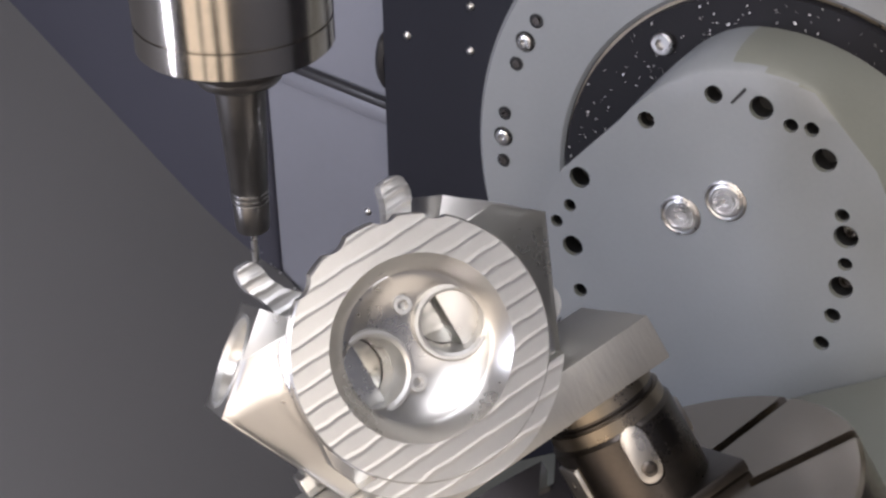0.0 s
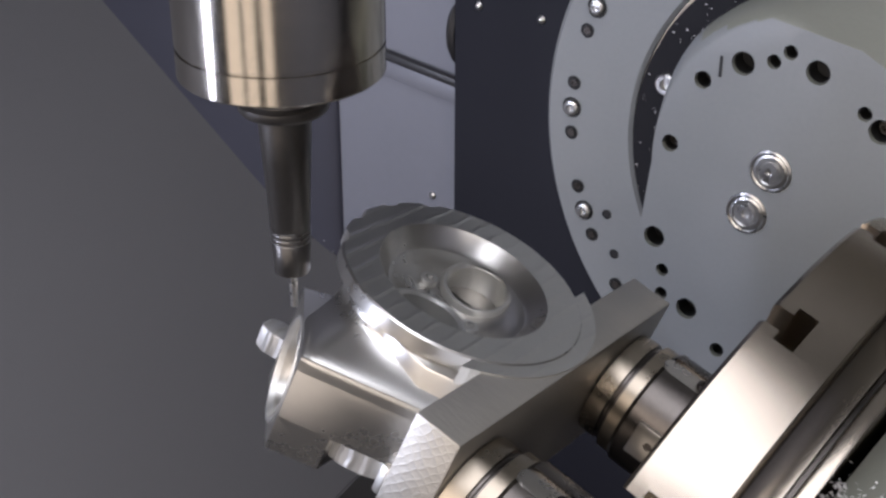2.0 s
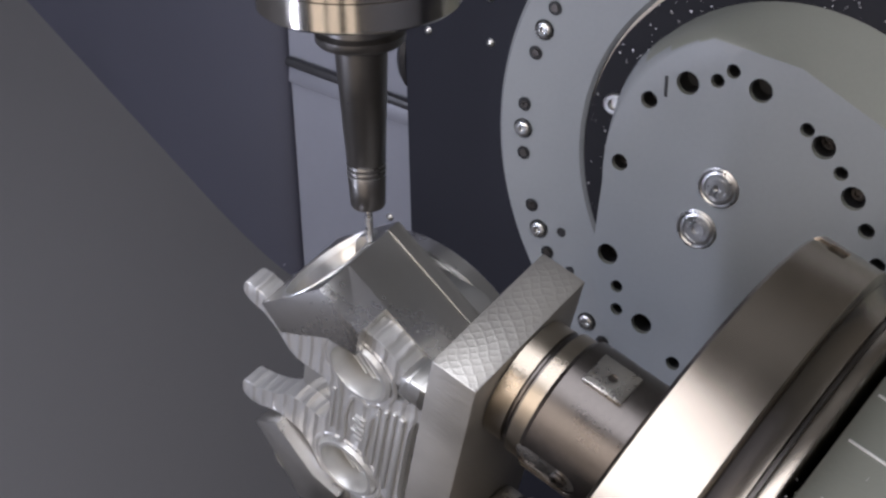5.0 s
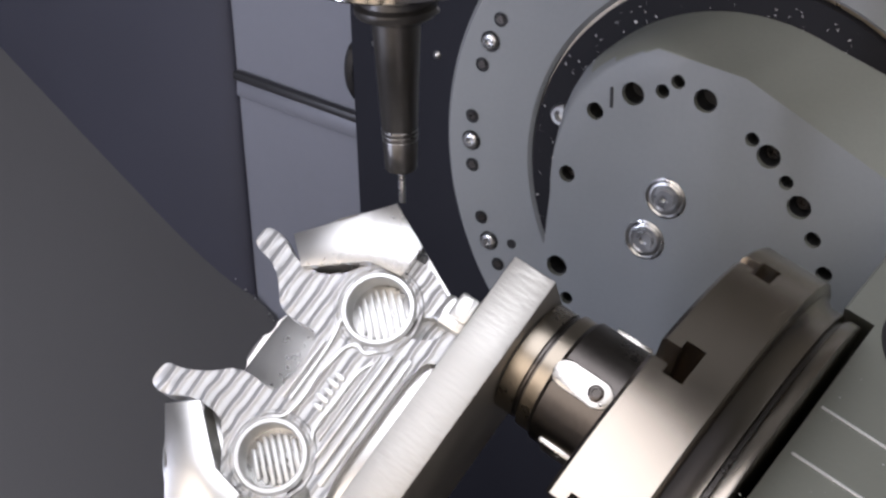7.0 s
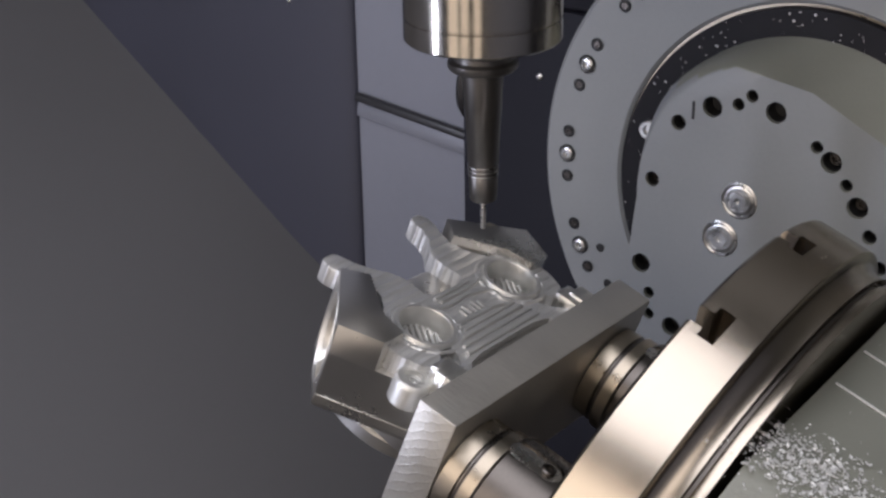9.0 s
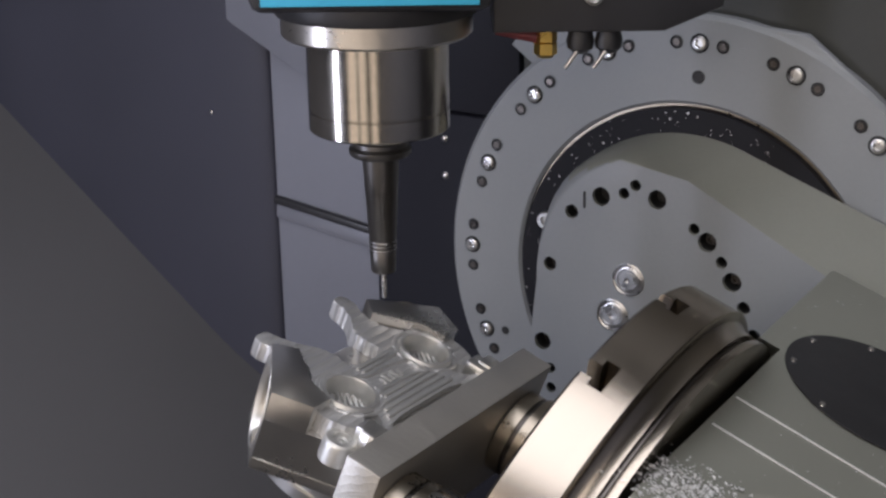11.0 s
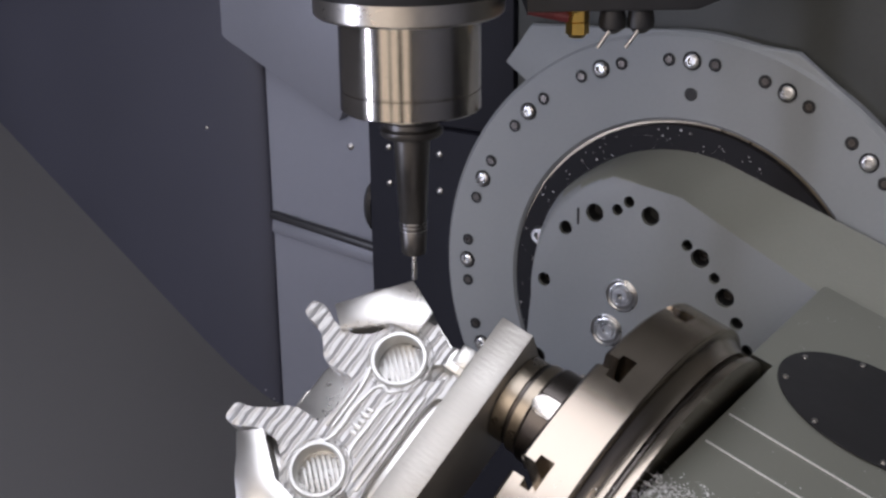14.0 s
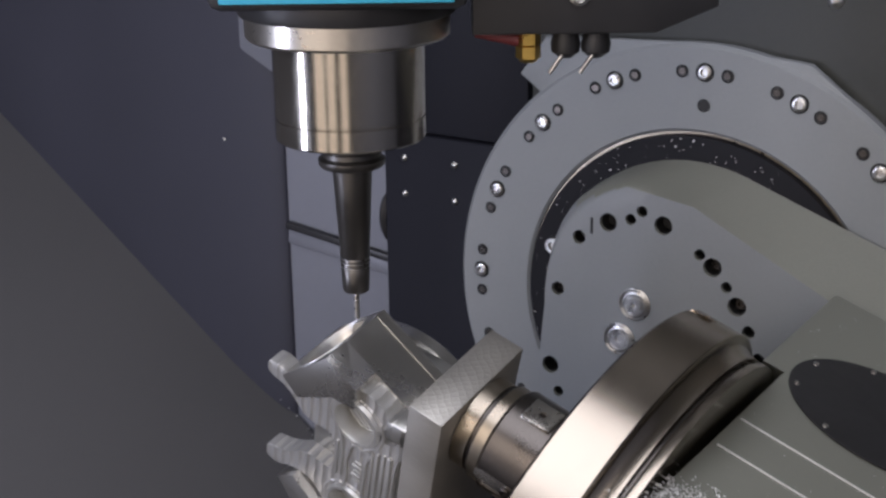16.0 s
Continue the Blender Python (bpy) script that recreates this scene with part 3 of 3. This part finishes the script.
# gasket flange round the chamber
flange = lathe([(0.060, 0.0735), (0.105, 0.0735), (0.107, 0.0755), (0.107, 0.0885), (0.1055, 0.090), (0.060, 0.090), (0.060, 0.0735)], 96, CENTRE)
notches = [solid_cyl(0.016, 0.05, 0.12, CENTRE @ Matrix.Translation((0.118 * math.cos(radians(a)), 0.118 * math.sin(radians(a)), 0)), 24) for a in (-58, -80, -104, -126)]
cutlow = bmesh.new()
add_box(cutlow, (-0.2, 0.03, -0.05), (0.2, 0.12, 0.0243))
flange = combine(flange, [lathe([(0, 0.05), (0.052, 0.0672), (0.065, 0.0762), (0.0755, 0.0905), (0.0755, 0.12), (0, 0.12)], 64, CENTRE), cutlow] + notches)
place(flange, PF)
FACING = PF.to_3x3() @ Vector((0, 1, 0))
second_material(part("gasket_flange", flange, MILLED, head, "gasket face with parallel milling steps"), POLALU, lambda f: abs(f.normal.dot(FACING)) < 0.9)
# stock left round the foot of the flange
stock = lathe([(0.100, 0.0705), (0.1185, 0.0705), (0.1195, 0.0715), (0.1195, 0.0888), (0.100, 0.0888), (0.100, 0.0705)], 96, CENTRE)
keep = bmesh.new()
add_box(keep, (-0.11, 0.03, 0.0246), (0.12, 0.12, 0.078))
stock = combine(stock, [keep], "INTERSECT")
place(stock, PF)
part("stock_rim", stock, MILLED, head, "round rim of uncut stock on the plate")
for x, r in VALVES:
    tilt = PF @ CENTRE @ Matrix.Translation((x, 0, 0.068)) @ Matrix.Rotation(radians(10 if x < 0 else -10), 4, "Y")
    bm = lathe([(r - 0.0006, -0.03), (r - 0.0006, -0.002), (r + 0.002, 0.0005), (r + 0.0045, 0.0005), (r + 0.0065, -0.003), (r + 0.007, -0.012)], 48, tilt)
    part("valve_seat", bm, ALU, head, "machined round valve seat ring")
    bm = lathe([(0, -0.058), (r - 0.0008, -0.058), (r - 0.0008, -0.054), (0, -0.05)], 32, tilt)
    part("valve_throat", bm, MILLED, head, "striped floor of the valve bore")
for x, z in ((0.022, 0.018), (-0.016, -0.022)):
    bm = lathe([(0.0035, 0.059), (0.0045, 0.0645), (0.0075, 0.0645), (0.008, 0.059)], 20, PF @ CENTRE @ Matrix.Translation((x * 0.55, z * 1.5, 0)))
    part("plug_boss", bm, ALU, head)
def flank(h):
    """x of the outer flank at a height."""
    pts = ((0.0655, 0.1125), (0.176, 0.163), (0.234, 0.0925))
    for (h0, x0), (h1, x1) in zip(pts, pts[1:]):
        if h <= h1:
            return x0 + (x1 - x0) * (h - h0) / (h1 - h0)
    return 0.0925


# ports
for s in (-1, 1):
    pf = port_frame(s)
    upper = [(0.163, 0.176), (0.093, 0.234), (0.074, 0.211), (0.110, 0.165), (0.115, 0.135), (0.1443, 0.135)]
    full = [(0.163, 0.176), (0.093, 0.234), (0.071, 0.208), (0.045, 0.19), (0.045, 0.0655), (0.1125, 0.0655)]
    bm = prism(upper if s > 0 else mirrored(upper), -0.063, -0.029, None, YZ)
    bm = combine(bm, [prism(full if s > 0 else mirrored(full), -0.030, 0.033, None, YZ)], "UNION")
    bm = combine(bm, [lathe([(0, -0.034), (0.027, -0.032), (0.0355, -0.010), (0.0375, 0.01), (0, 0.01)], 48, pf @ Matrix.Translation((-0.002, 0.0, 0)) @ Matrix.Diagonal((1.0, 1.22, 1, 1)))])
    bmesh.ops.bevel(bm, geom=[e for e in bm.edges if len(e.link_faces) == 2 and 0.6 < e.calc_face_angle(0) < 2.6 and e.calc_length() > 0.02], offset=0.0018, segments=2, affect="EDGES", profile=0.5, clamp_overlap=True)
    place(bm, PF)
    box = part("port_block", bm, POLALU, head, "polished port block with an oval opening")
    bm = lathe([(0.0355, -0.004), (0.0368, 0.0012), (0.0395, 0.0012), (0.040, 0.0002)], 48, PF @ pf @ Matrix.Translation((-0.002, 0.0, 0)) @ Matrix.Diagonal((1.0, 1.22, 1, 1)))
    part("port_rim", bm, ALU, box)
    # saddle that runs from the port to the flange
    bm = bmesh.new()
    grid = []
    for i in range(17):
        t = i / 16
        row = []
        for j in range(15):
            w = j / 14
            y = 0.020 + 0.042 * t
            k = min(max((y - 0.030) / 0.032, 0.0), 1.0)
            hh = 0.068 + 0.138 * w
            edge = flank(hh)
            ring_x = CX + math.sqrt(max(0.102 ** 2 - (hh - 0.145) ** 2, 0.0))
            x = edge + 0.0009 + (ring_x - edge) * k * k * (3 - 2 * k) - 0.013 * math.sin(math.pi * k) ** 2
            row.append(bm.verts.new((x if s > 0 else 2 * CX - x, y, hh)))
        grid.append(row)
    for r0, r1 in zip(grid, grid[1:]):
        for j in range(14):
            bm.faces.new((r0[j], r0[j + 1], r1[j + 1], r1[j]))
    geo = bmesh.ops.extrude_face_region(bm, geom=bm.faces[:])
    for v in geo["geom"]:
        if isinstance(v, bmesh.types.BMVert):
            v.co.x += -0.03 * s
    place(bm, PF)
    part("saddle", bm, POLALU, head, "polished hollow saddle between port and flange")
    # ribbed foot lug
    bm = bmesh.new()
    x0, x1 = (0.100, 0.126) if s > 0 else (2 * CX - 0.126, 2 * CX - 0.100)
    add_box(bm, (x0, -0.061, 0.0656), (x1, -0.030, 0.094), 0.004)
    xm = (x0 + x1) / 2 + 0.008 * s
    add_box(bm, (xm - 0.012, -0.064, 0.0656), (xm + 0.012, -0.030, 0.084), 0.003)
    place(bm, PF)
    part("foot_lug", bm, MILLED, head)
# rocker deck with two claws, notch between them and round pockets
deck = [(0.109, 0.066), (0.113, 0.088), (0.126, 0.100), (0.135, 0.122), (0.135, 0.142), (0.112, 0.166), (0.086, 0.183), (0.075, 0.208), (0.080, 0.230), (0.089, 0.246), (0.087, 0.264), (0.068, 0.264), (0.064, 0.235), (0.049, 0.219), (0.036, 0.208), (0.035, 0.190), (0.040, 0.163), (-0.026, 0.163), (-0.022, 0.188), (-0.025, 0.207), (-0.040, 0.223), (-0.052, 0.244), (-0.055, 0.262), (-0.077, 0.262), (-0.079, 0.244), (-0.068, 0.228), (-0.062, 0.205), (-0.070, 0.183), (-0.098, 0.166), (-0.123, 0.142), (-0.123, 0.122), (-0.114, 0.100), (-0.100, 0.088), (-0.096, 0.066), (-0.074, 0.066), (-0.070, 0.082), (0.067, 0.082), (0.072, 0.066)]


def smooth_outline(o, n=3):
    """Rounds a closed outline by cutting its corners."""
    for _ in range(n - 1):
        r = []
        for i, p in enumerate(o):
            q = o[(i + 1) % len(o)]
            r += [(p[0] * 0.8 + q[0] * 0.2, p[1] * 0.8 + q[1] * 0.2), (p[0] * 0.2 + q[0] * 0.8, p[1] * 0.2 + q[1] * 0.8)]
        o = r
    return o


bm = prism(smooth_outline(deck), -0.052, -0.030, None, YZ, 0.0012)
PK = [(0.082, 0.137), (-0.066, 0.136)]
INTO = Matrix(((1, 0, 0, 0), (0, 0, -1, 0), (0, 1, 0, 0), (0, 0, 0, 1)))
almond = [solid_cyl(0.012, 0.040, 0.07, Matrix.Translation((x, 0, 0.094)) @ INTO @ Matrix.Rotation(radians(a), 4, "Z") @ Matrix.Diagonal((0.8, 1.7, 1, 1)), 28) for x, a in ((0.091, 38), (-0.081, -38))]
bm = combine(bm, [solid_cyl(0.0265, 0.022, 0.07, Matrix.Translation((x, 0, z)) @ INTO, 40) for x, z in PK] + almond)
place(bm, PF)
part("rocker_deck", bm, DECK, head, "milled rocker deck with claws and stepped tool marks")
for x, z in PK:
    m2 = PF @ Matrix.Translation((x, 0, z)) @ INTO
    bm = lathe([(0.0262, 0.034), (0.0262, 0.0545), (0.0272, 0.0562), (0.0305, 0.0562), (0.0325, 0.0520)], 48, m2)
    part("pocket_rim", bm, ALU, head)
    bm = lathe([(0.0340, 0.0515), (0.0355, 0.0535), (0.0375, 0.0535), (0.0390, 0.0515)], 40, m2)
    part("pocket_ring", bm, DECK, head)
    bm = bmesh.new()
    for k in range(-3, 4):
        w = math.sqrt(0.0215 ** 2 - (k * 0.0058) ** 2)
        add_box(bm, (-w, k * 0.0058 - 0.0015, 0.0335), (w, k * 0.0058 + 0.0015, 0.0385), 0.0005)
    place(bm, m2 @ Matrix.Rotation(radians(50), 4, "Z"))
    part("pocket_ribs", bm, ALU, head)
# long ridges and a raised channel between the pockets
for z0, z1, x0, x1, y in ((0.0855, 0.0905, -0.062, 0.062, 0.0552), (0.0945, 0.0985, -0.056, 0.060, 0.0545), (0.1025, 0.106, -0.046, 0.056, 0.0552), (0.110, 0.1125, -0.034, 0.052, 0.0545), (0.157, 0.160, -0.022, 0.036, 0.0545)):
    bm = bmesh.new()
    add_box(bm, (x0, -y, z0), (x1, -0.0515, z1), 0.0009)
    place(bm, PF)
    part("deck_ridge", bm, ALU, head)
for k in range(5):
    bm = bmesh.new()
    add_box(bm, (-0.014 + k * 0.0075, -0.0542, 0.124), (-0.0095 + k * 0.0075, -0.0515, 0.134 + 0.003 * (k % 2)), 0.0008)
    place(bm, PF)
    part("cast_mark", bm, ALU, head)
BOSS = [(0, 0.020), (0.0185, 0.020), (0.0180, 0.040), (0.0172, 0.0440), (0.0155, 0.0455), (0.0095, 0.0455), (0.0085, 0.041), (0.0045, 0.041), (0.004, 0.038), (0, 0.038)]
part("screw_boss", lathe(BOSS, 32, PF @ Matrix.Translation((-0.126, 0, 0.099)) @ INTO), ALU, head, "round counterbored screw boss")
bm = bmesh.new()
add_box(bm, (-0.071, -0.044, 0.0656), (0.069, -0.030, 0.0835), 0.0012)
place(bm, PF)
part("foot_bar", bm, POLALU, head, "smooth flat bar along the plate")


def cord(path, w, y0, y1):
    """A raised rib of width w along a smoothed path of (x, z) pairs."""
    for _ in range(3):
        fine = [path[0]]
        for p, q in zip(path, path[1:]):
            fine += [(p[0] * 0.75 + q[0] * 0.25, p[1] * 0.75 + q[1] * 0.25), (p[0] * 0.25 + q[0] * 0.75, p[1] * 0.25 + q[1] * 0.75)]
        path = fine + [path[-1]]
    bm = bmesh.new()
    rows = []
    for k, p in enumerate(path):
        q, r = path[max(k - 1, 0)], path[min(k + 1, len(path) - 1)]
        side = Vector((-(r[1] - q[1]), r[0] - q[0])).normalized() * w / 2
        rows.append([bm.verts.new((p[0] + side.x * f, -y, p[1] + side.y * f)) for f, y in ((-1, y0), (-0.6, y1), (0.6, y1), (1, y0))])
    for a, b in zip(rows, rows[1:]):
        for k in range(4):
            bm.faces.new((a[k], a[(k + 1) % 4], b[(k + 1) % 4], b[k]))
    bm.faces.new(rows[0])
    bm.faces.new(rows[-1][::-1])
    return bm


for path in ([(0.052, 0.116), (0.044, 0.124), (0.049, 0.133), (0.040, 0.141), (0.028, 0.142), (0.010, 0.146), (-0.012, 0.143), (-0.034, 0.146), (-0.040, 0.156)], [(0.058, 0.158), (0.040, 0.153), (0.010, 0.152), (-0.020, 0.152)], [(-0.036, 0.116), (-0.028, 0.121), (0.000, 0.119), (0.030, 0.119), (0.044, 0.112)]):
    bm = cord(path, 0.0042, 0.0515, 0.0548)
    place(bm, PF)
    part("cord_rib", bm, ALU, head, "thin curved rib on the deck")

# ---- spindle ----
spindle = thing("milling_spindle", "polished steel milling spindle nose hanging from above", "spindle")
bm = lathe([(0.035, 0.1965), (0.0735, 0.1965), (0.0755, 0.1985), (0.0755, 0.2185), (0.0743, 0.2192), (0.0743, 0.2208), (0.0755, 0.2215), (0.0755, 0.298), (0.035, 0.298)], 96)
part("nose", bm, POLISH, spindle)
bm = lathe([(0.0, 0.2985), (0.098, 0.2985), (0.101, 0.3015), (0.101, 0.322), (0.0, 0.322)], 96)
part("collar", bm, STEEL, spindle, "brushed steel collar")
bm = lathe([(0.0, 0.3225), (0.106, 0.3225), (0.108, 0.326), (0.108, 0.340), (0.0, 0.340)], 96)
part("seal_ring", bm, BLACKP, spindle)
TURN = Matrix.Rotation(radians(33), 4, "Z")  # the head faces the door
bm = bmesh.new()
add_box(bm, (-0.118, -0.125, 0.341), (0.118, 0.16, 0.75), 0.012)
place(bm, TURN)
part("spindle_head", bm, BLACKP, spindle)
bm = bmesh.new()
add_box(bm, (-0.105, -0.1285, 0.349), (0.105, -0.1255, 0.43), 0.001)
place(bm, TURN)
part("label_plate", bm, BLUE, spindle, "plain blue label plate")
bm = prism([(0.122, 0.300), (0.30, 0.300), (0.36, 0.325), (0.36, 0.43), (0.122, 0.43)], -0.02, 0.10, None, TURN @ YZ, 0.003)
block = part("coolant_block", bm, BLACKP, spindle, "black coolant manifold block")
bm = lathe([(0, 0.0), (0.010, 0.0), (0.010, 0.003), (0.007, 0.004), (0.006, 0.001), (0, 0.001)], 20, TURN @ Matrix.Translation((0.225, -0.0205, 0.338)) @ FRONT)
part("block_screw", bm, BOLT, block)
bm = lathe([(0, 0.268), (0.008, 0.268), (0.010, 0.271), (0.0125, 0.272), (0.0125, 0.284), (0.011, 0.285), (0.0125, 0.286), (0.0125, 0.2995), (0, 0.2995)], 6, TURN @ Matrix.Translation((0.178, 0.01, 0)))
part("brass_fitting", bm, BRASS, spindle, "brass hexagon hose fitting")
for k, x in enumerate((0.215, 0.245)):
    bm = lathe([(0, 0.272), (0.006, 0.272), (0.014, 0.278), (0.015, 0.286), (0.012, 0.2995), (0, 0.2995)], 18, TURN @ Matrix.Translation((x, 0.01, 0)))
    noz = part("nozzle_ball", bm, BLACKP, spindle, "black swivel coolant nozzle")
    bm = solid_cyl(0.0022, 0.0, 0.022, TURN @ Matrix.Translation((x - 0.004, 0.0, 0.276)) @ Matrix.Rotation(radians(215), 4, "Y"), 10)
    part("nozzle_tip", bm, BOLT, noz)
bm = solid_cyl(0.0075, 0.0, 0.045, TURN @ Matrix.Translation((0.17, 0.012, 0.290)) @ Matrix.Rotation(radians(-80), 4, "Y"), 14, 0.0055)
part("red_lever", bm, REDHOSE, spindle, "dark red plastic valve lever")
holder = thing("tool_holder", "dark slim shrink-fit tool holder with three rings", "tool holder")
bm = lathe([(0.0, 0.031), (0.0125, 0.031), (0.0138, 0.033), (0.0149, 0.058), (0.0142, 0.059), (0.0149, 0.060), (0.0150, 0.0625), (0.0143, 0.0635), (0.0150, 0.0645), (0.0151, 0.067), (0.0144, 0.068), (0.0151, 0.069), (0.0198, 0.156), (0.0205, 0.163), (0.0315, 0.166), (0.034, 0.169), (0.034, 0.174), (0.030, 0.177), (0.030, 0.182), (0.034, 0.185), (0.034, 0.196), (0.0, 0.196)], 48)
hb = part("holder_body", bm, HOLDER, holder)
for z in (0.059, 0.0635, 0.068):
    bm = lathe([(0.0140, z - 0.0006), (0.0153 + (z - 0.06) * 0.05, z - 0.0004), (0.0153 + (z - 0.06) * 0.05, z + 0.0004), (0.0140, z + 0.0006)], 40)
    part("mark_ring", bm, BOLT, hb)
bm = lathe([(0.0, 0.0), (0.0029, 0.0), (0.003, 0.002), (0.003, 0.0318), (0, 0.0318)], 16)
part("end_mill", bm, BOLT, holder, "bright slim end mill")

# ---- chips ----
rng = random.Random(11)


def chip(bm, m, s):
    vs = [bm.verts.new(m @ Vector((rng.uniform(-1, 1) * s, rng.uniform(-1, 1) * s, rng.uniform(0, 0.6) * s))) for _ in range(4)]
    for f in ((0, 1, 2), (0, 2, 3), (0, 3, 1), (1, 3, 2)):
        bm.faces.new([vs[i] for i in f])


bm = bmesh.new()
for _ in range(1100):
    chip(bm, on_top(-0.235 + rng.gauss(0, 0.035), -0.63 + min(rng.gauss(0, 0.022), 0.05), rng.uniform(0.0, 0.003)), rng.uniform(0.0012, 0.0032))
for _ in range(150):
    chip(bm, on_top(rng.uniform(-0.45, -0.18), rng.uniform(-0.62, -0.1), 0.0003), rng.uniform(0.0005, 0.0013))
part("carrier_swarf", bm, CHIP, cradle, "fine bright aluminium chips")["kind"] = "stuff"
bm = bmesh.new()
for _ in range(210):
    a, r = rng.uniform(1.0, 4.2), rng.uniform(0.19, 0.245)
    chip(bm, Matrix.Translation((r * math.cos(a), -0.0042, r * math.sin(a))) @ FRONT, rng.uniform(0.0007, 0.0022))
part("flange_swarf", bm, CHIP, cradle, "fine bright aluminium chips")["kind"] = "stuff"


def motions():
    swing = [(0, -34.6), (0.5, -20.0), (1, -6.2), (1.5, 0), (16, 0)]
    turn = [(0, -173.5), (0.5, -160.4), (1, -151), (1.5, -142.6), (2, -133.2), (2.5, -123), (3, -114), (3.5, -105.5), (4, -95.2), (5.2, -59), (6.5, -17.9), (7, -3), (7.5, 8), (8, 18), (8.5, 31), (9, 42.3), (9.5, 44), (10, 44), (11.2, 41), (12.5, 35.3), (13, 21.8), (13.5, 8), (14, -4), (14.5, -17.5), (15, -33), (15.5, -50.5), (16, -68.5)]

    def at(rows, t):
        for (a, va), (b, vb) in zip(rows, rows[1:]):
            if t <= b:
                return va + (vb - va) * (t - a) / (b - a)
        return rows[-1][1]

    def swing_pose(t):
        return Matrix.Rotation(radians(-at(swing, t)), 4, "Y")

    walk(cradle, [(t, swing_pose(t)) for t, _ in swing])
    rows = [(t, swing_pose(t) @ TABLEM @ Matrix.Rotation(radians(c), 4, "Z")) for t, c in turn]
    for ob in [table, plate, head] + POSTS:
        walk(ob, rows)
    tip = [
        (0.0, -0.250, -0.532, 0.143), (0.5, -0.254, -0.568, 0.098), (1.0, -0.235, -0.605, 0.066), (1.5, -0.212, -0.626, 0.063), (2.0, -0.201, -0.619, 0.072),
        (2.5, -0.190, -0.614, 0.088), (3.0, -0.183, -0.596, 0.098), (3.5, -0.176, -0.585, 0.105), (4.0, -0.172, -0.565, 0.113), (5.2, -0.139, -0.530, 0.146), (6.5, -0.137, -0.449, 0.152), (7.0, -0.141, -0.411, 0.140), (7.5, -0.144, -0.395, 0.131),
        (8.0, -0.148, -0.401, 0.121), (8.5, -0.153, -0.414, 0.108), (9.0, -0.157, -0.434, 0.095), (9.5, -0.170, -0.440, 0.096),
        (10.0, -0.185, -0.444, 0.100), (11.2, -0.172, -0.436, 0.102), (12.5, -0.153, -0.427, 0.106), (13.0, -0.148, -0.415, 0.121), (13.5, -0.143, -0.412, 0.136),
        (14.0, -0.140, -0.419, 0.145), (14.5, -0.136, -0.456, 0.154), (15.0, -0.135, -0.488, 0.157), (15.5, -0.136, -0.525, 0.154),
        (16.0, -0.136, -0.562, 0.154),

    ]
    for ob in (spindle, holder):
        walk(ob, [(t, pose(x, y, z)) for t, x, y, z in tip])


motions()
